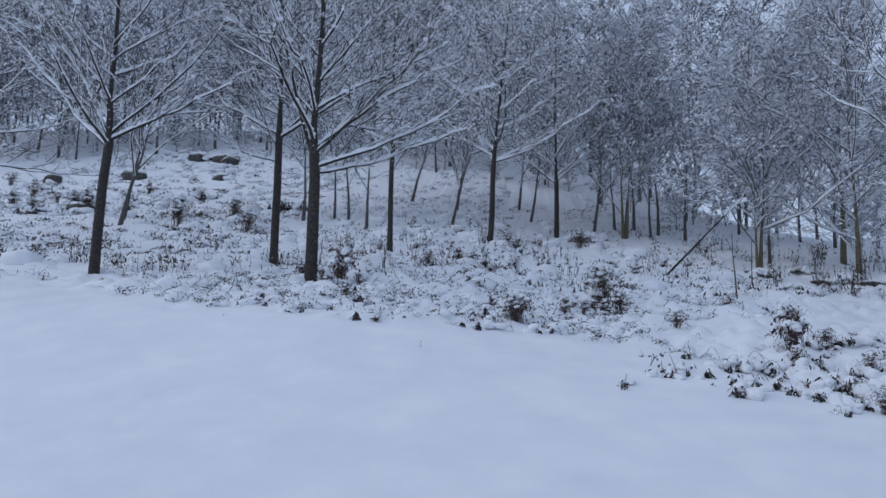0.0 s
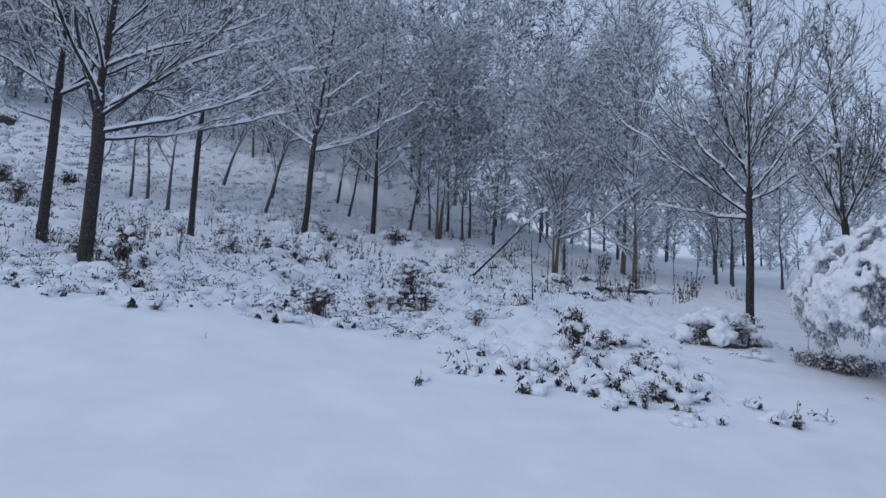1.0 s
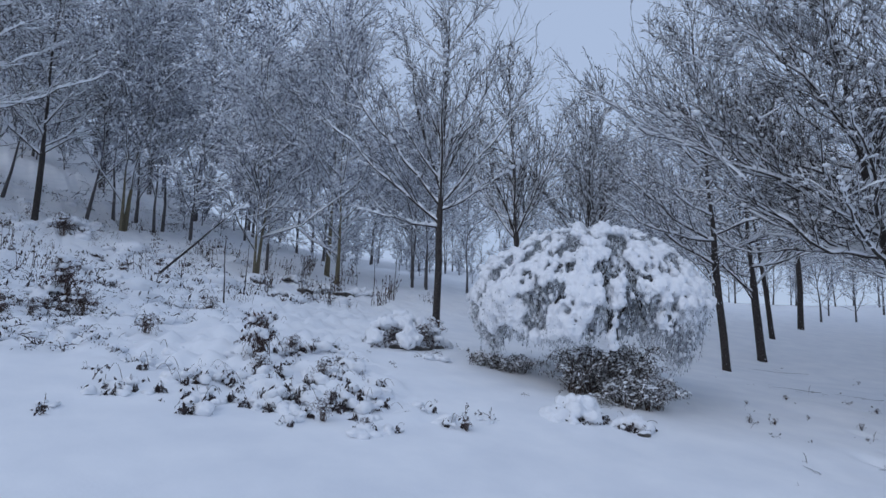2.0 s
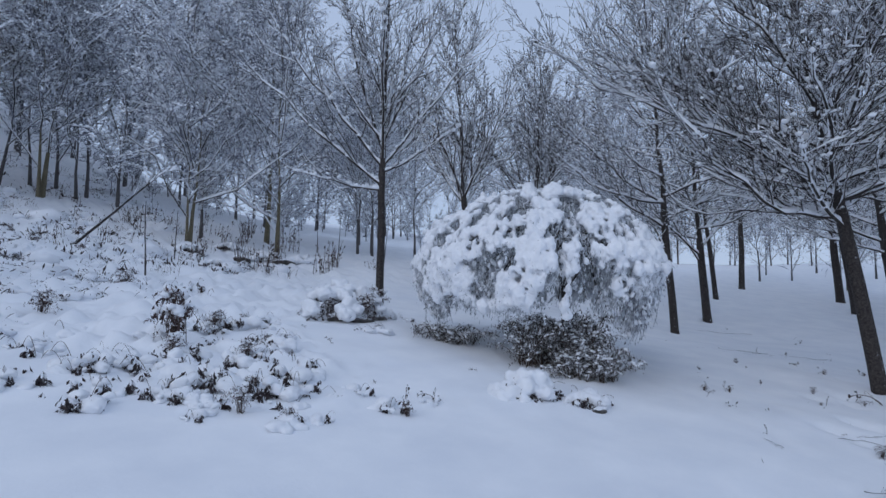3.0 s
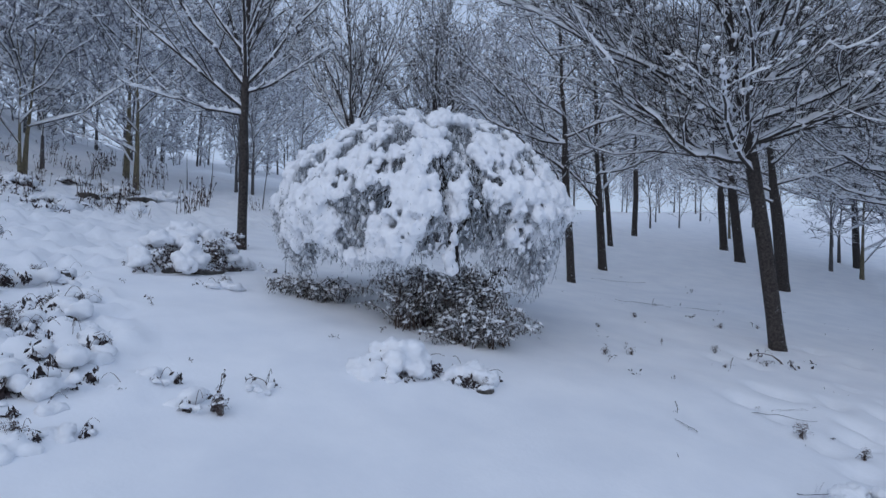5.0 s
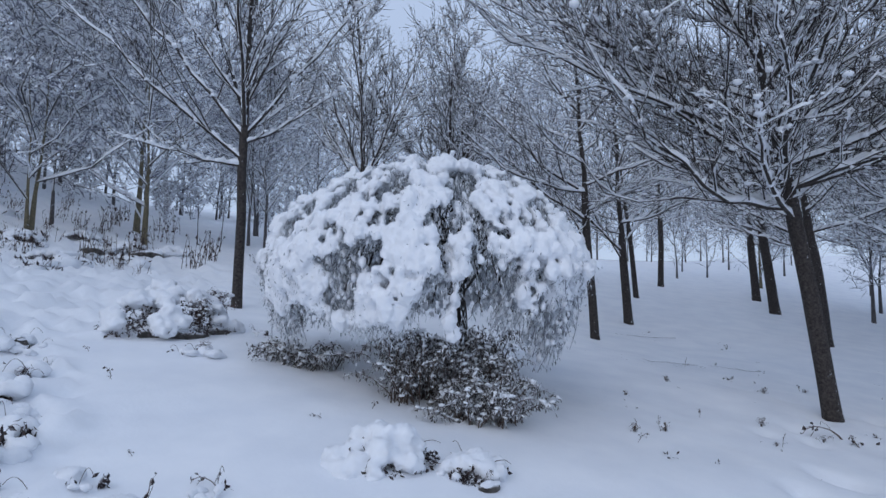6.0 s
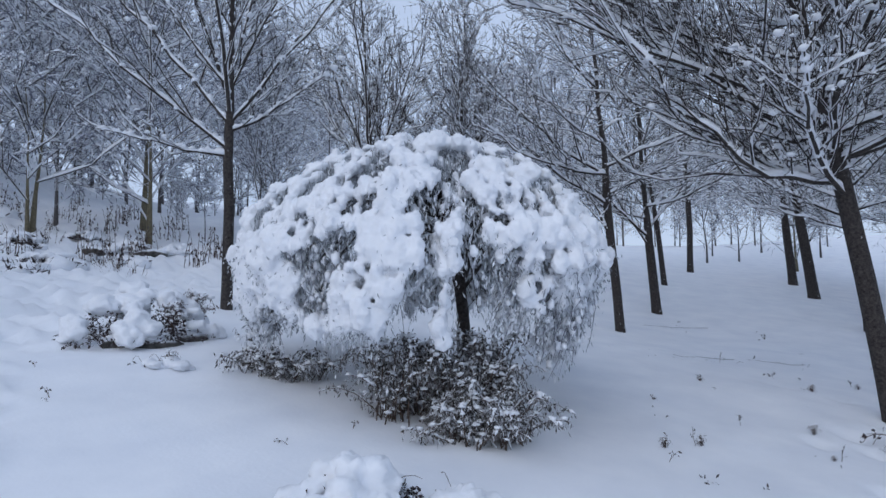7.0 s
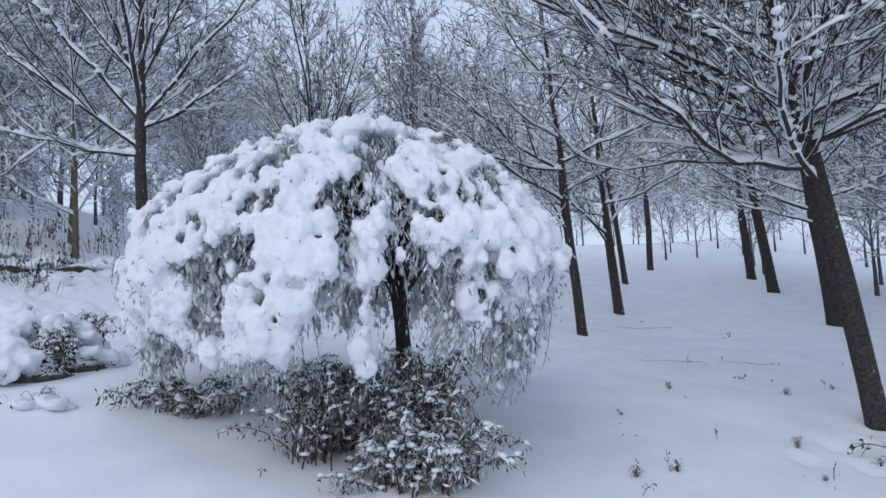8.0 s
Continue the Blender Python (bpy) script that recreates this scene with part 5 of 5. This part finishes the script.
# boulders; the last four are dark lumps standing in for dark hollows and logs
for n, (x, y, size) in enumerate(((-22.6, 27.9, (0.5, 0.4, 0.22)), (-21.1, 29.0, (0.7, 0.5, 0.3)), (-16.9, 32.7, (0.6, 0.45, 0.3)), (-19.8, 42.4, (0.7, 0.5, 0.4)), (-22.7, 43.7, (0.8, 0.5, 0.4)),
                                  (-20.6, 43.3, (0.8, 0.5, 0.4)), (-29.2, 37.3, (0.6, 0.5, 0.4)), (-18.3, 38.2, (0.5, 0.4, 0.3)), (-24.5, 38.4, (0.95, 0.6, 0.45)), (7.35, 18.9, (0.36, 0.28, 0.16)), (7.75, 17.0, (0.46, 0.28, 0.12)), (8.7, 18.2, (0.3, 0.2, 0.1)), (9.9, 18.0, (0.4, 0.2, 0.09)))):
    stone(at(x, y, size[2] * 0.05), "dark boulder with a cap of snow" if n < 9 else "small dark lump half sunk in snow", 200 + n, size)


def dead_branch(name, place, label, azimuth, elevation, length, radius, seed, bend=0.0, shoots=6, category="branch"):
    rng = np.random.default_rng(seed)
    root = thing(name, place, label, category)
    P = limb_line((0, 0, -0.05), azimuth, elevation, length, bend, 10, rng, 0.05)[None]
    R = np.linspace(radius, radius * 0.35, 10)[None]
    one = Shape()
    tubes(one, P, R, 6)
    part("stem", one.mesh(TWIG, "stem"), root)
    if shoots:
        L2, R2 = sprout(P, R, shoots, 0.6, 1.0, 38, 0.22, 0.1, 4, rng, 0.6, 0.006)
        side = Shape()
        tubes(side, L2, R2, 4)
        part("side_shoot_spray", side.mesh(BARK, "side_shoot_spray"), root)
        snow = Shape()
        snow_ridges(snow, P[:, 7:], R[:, 7:], 0.06, rng, False, 0.05)
        snow_ridges(snow, L2, R2, 0.07, rng, False, 0.05)
        tagged(part("snow", snow.mesh(SNOW_TWIG, "snow"), root, "snow along the upper half"), kind="stuff")
    return root


dead_branch("fallen_branch", at(4.0, 16.6), "thin dead branch leaning out of the bank, snow on its end", 6, 47, 3.2, 0.035, 301)
STICK = "thin bare stick standing upright in the snow"
for n, (x, y, tall, azimuth) in enumerate(((4.5, 12.65, 1.4, 90), (6.35, 16.8, 1.3, 60), (12.2, 18.8, 1.5, -20), (12.1, 19.9, 1.2, 80), (12.9, 17.2, 1.6, -10))):
    tagged(dead_branch("stick", at(x, y), STICK, azimuth, 84, tall, 0.016, 310 + n, 0.02, 0, "stick"), group="sticks in the snow")
for x, y, wide, tall, seed in ((7.3, 18.6, 0.5, 0.3, 151), (7.2, 16.4, 0.55, 0.26, 152), (9.6, 18.6, 0.6, 0.26, 153), (10.6, 18.3, 0.5, 0.24, 154), (8.9, 19.8, 0.45, 0.22, 155), (1.6, 11.5, 0.45, 0.34, 156), (2.9, 14.4, 0.5, 0.3, 157), (3.0, 24.9, 0.8, 0.5, 158)):
    snow_pile(x, y, wide, tall, seed, "brushwood heap half buried in snow with dark hollows")


def leaf_litter():
    """Fallen leaves and bits of twig lying on the smooth snow under the grove."""
    rng = np.random.default_rng(66)
    bits = Shape()
    for n in range(85):
        x, y = rng.uniform(6.5, 19), rng.uniform(1.2, 9.5)
        if y > 0.55 * x + 0.6:
            continue
        m = int(rng.choice((1, 1, 2, 3, 8)))
        c = np.array([at(x + a, y + b, 0.01) for a, b in rng.normal(0, 0.035, (m, 2))])
        leaves(bits, c, rng.uniform(0.01, 0.026), rng, 0.0, 2.4)
    tagged(new("leaf_litter", bits.mesh(DEAD_LEAF, "leaf_litter", False)), "fallen dead leaves scattered on the smooth snow", "leaves", kind="stuff")


leaf_litter()


def lying_twig(x, y, azimuth, length, seed):
    """A thin twig fallen on the snow, its side shoots pressed flat."""
    rng = np.random.default_rng(seed)
    root = thing("fallen_twig", at(x, y, 0.012), "thin dead twig lying on the smooth snow", "twig", "fallen twigs")
    P = limb_line((0, 0, 0), azimuth, 2, length, 0.05, 8, rng, 0.12)[None]
    R = np.linspace(0.006, 0.0025, 8)[None]
    P[..., 2] = np.array([[height(x + a, y + b) for a, b in P[0, :, :2]]]) - height(x, y) + np.abs(rng.normal(0.008, 0.012, (1, 8)))
    one = Shape()
    tubes(one, P, R, 4)
    part("stem", one.mesh(BARK, "stem"), root)
    L2, R2 = sprout(P, R, 5, 0.2, 0.95, 35, 0.3, 0.0, 3, rng, 0.7, 0.0025)
    L2[..., 2] = np.abs(L2[..., 2] * 0.4) + 0.006
    side = Shape()
    tubes(side, L2, R2, 3)
    tagged(part("shoot_spray", side.mesh(BARK, "shoot_spray"), root), kind="stuff")


for n, (x, y, azimuth, length) in enumerate(((8.3, 3.3, -45, 0.62), (6.75, 2.65, -30, 0.45), (14.2, 6.2, 150, 1.3), (15.0, 5.4, 120, 0.8), (18.4, 8.2, 140, 1.6), (7.25, 3.4, 60, 0.25))):
    lying_twig(x, y, azimuth, length, 400 + n)


def snowy_log(x, y):
    """A short rotten log under a lump of snow, with dead leaves at its side."""
    rng = np.random.default_rng(431)
    root = thing("log", at(x, y, 0.03), "short dark rotten log under a lump of snow", "log")
    s = np.linspace(0, 1, 7)
    P = np.stack([-0.2 + 0.4 * s, 0.12 - 0.24 * s, 0.02 + 0.02 * np.sin(5 * s)], -1)[None]
    one = Shape()
    tubes(one, P, np.array([[0.004, 0.05, 0.06, 0.055, 0.06, 0.05, 0.004]]), 10)
    part("timber", one.mesh(BARK, "timber"), root)
    n = 16
    c = np.stack([rng.uniform(-0.18, 0.16, n), rng.uniform(0.04, 0.26, n), rng.uniform(0.02, 0.09, n)], -1)
    z = rng.uniform(0.03, 0.07, n)
    snow = Shape()
    blobs(snow, c, np.stack([z * 1.3, z * 1.2, z * 0.8], -1), rng, 2, 0.08)
    tagged(part("snow", melted(snow.mesh(SNOW_CLUMP, "snow"), 0.016, 0.04, 0.06), root, "rounded lump of snow"), kind="stuff")
    leaf = Shape()
    c = np.stack([rng.uniform(-0.2, 0.28, 140), rng.normal(-0.03, 0.05, 140), rng.uniform(0, 0.09, 140)], -1)
    leaves(leaf, c, 0.017, rng, 0.6, 2.0)
    tagged(part("leafage", leaf.mesh(DEAD_LEAF, "leafage", False), root, "withered dark leaves"), kind="stuff")


snowy_log(7.0, 2.2)
stone(at(6.4, 4.74, 0.0), "small flat dark stone edged with snow", 221, (0.09, 0.06, 0.03))
# dark lumps added in the hollows of the heaps to stand for their shade
for n, (x, y, size) in enumerate(((6.15, 9.05, (0.2, 0.1, 0.07)), (6.4, 8.95, (0.24, 0.12, 0.08)), (6.78, 9.05, (0.18, 0.1, 0.07)), (5.84, 5.3, (0.1, 0.06, 0.05)), (4.43, 7.5, (0.1, 0.07, 0.06)), (4.8, 8.75, (0.09, 0.06, 0.07)))):
    stone(at(x, y, 0.0), "small dark lump filling in for the shade under an edge of snow", 240 + n, size)
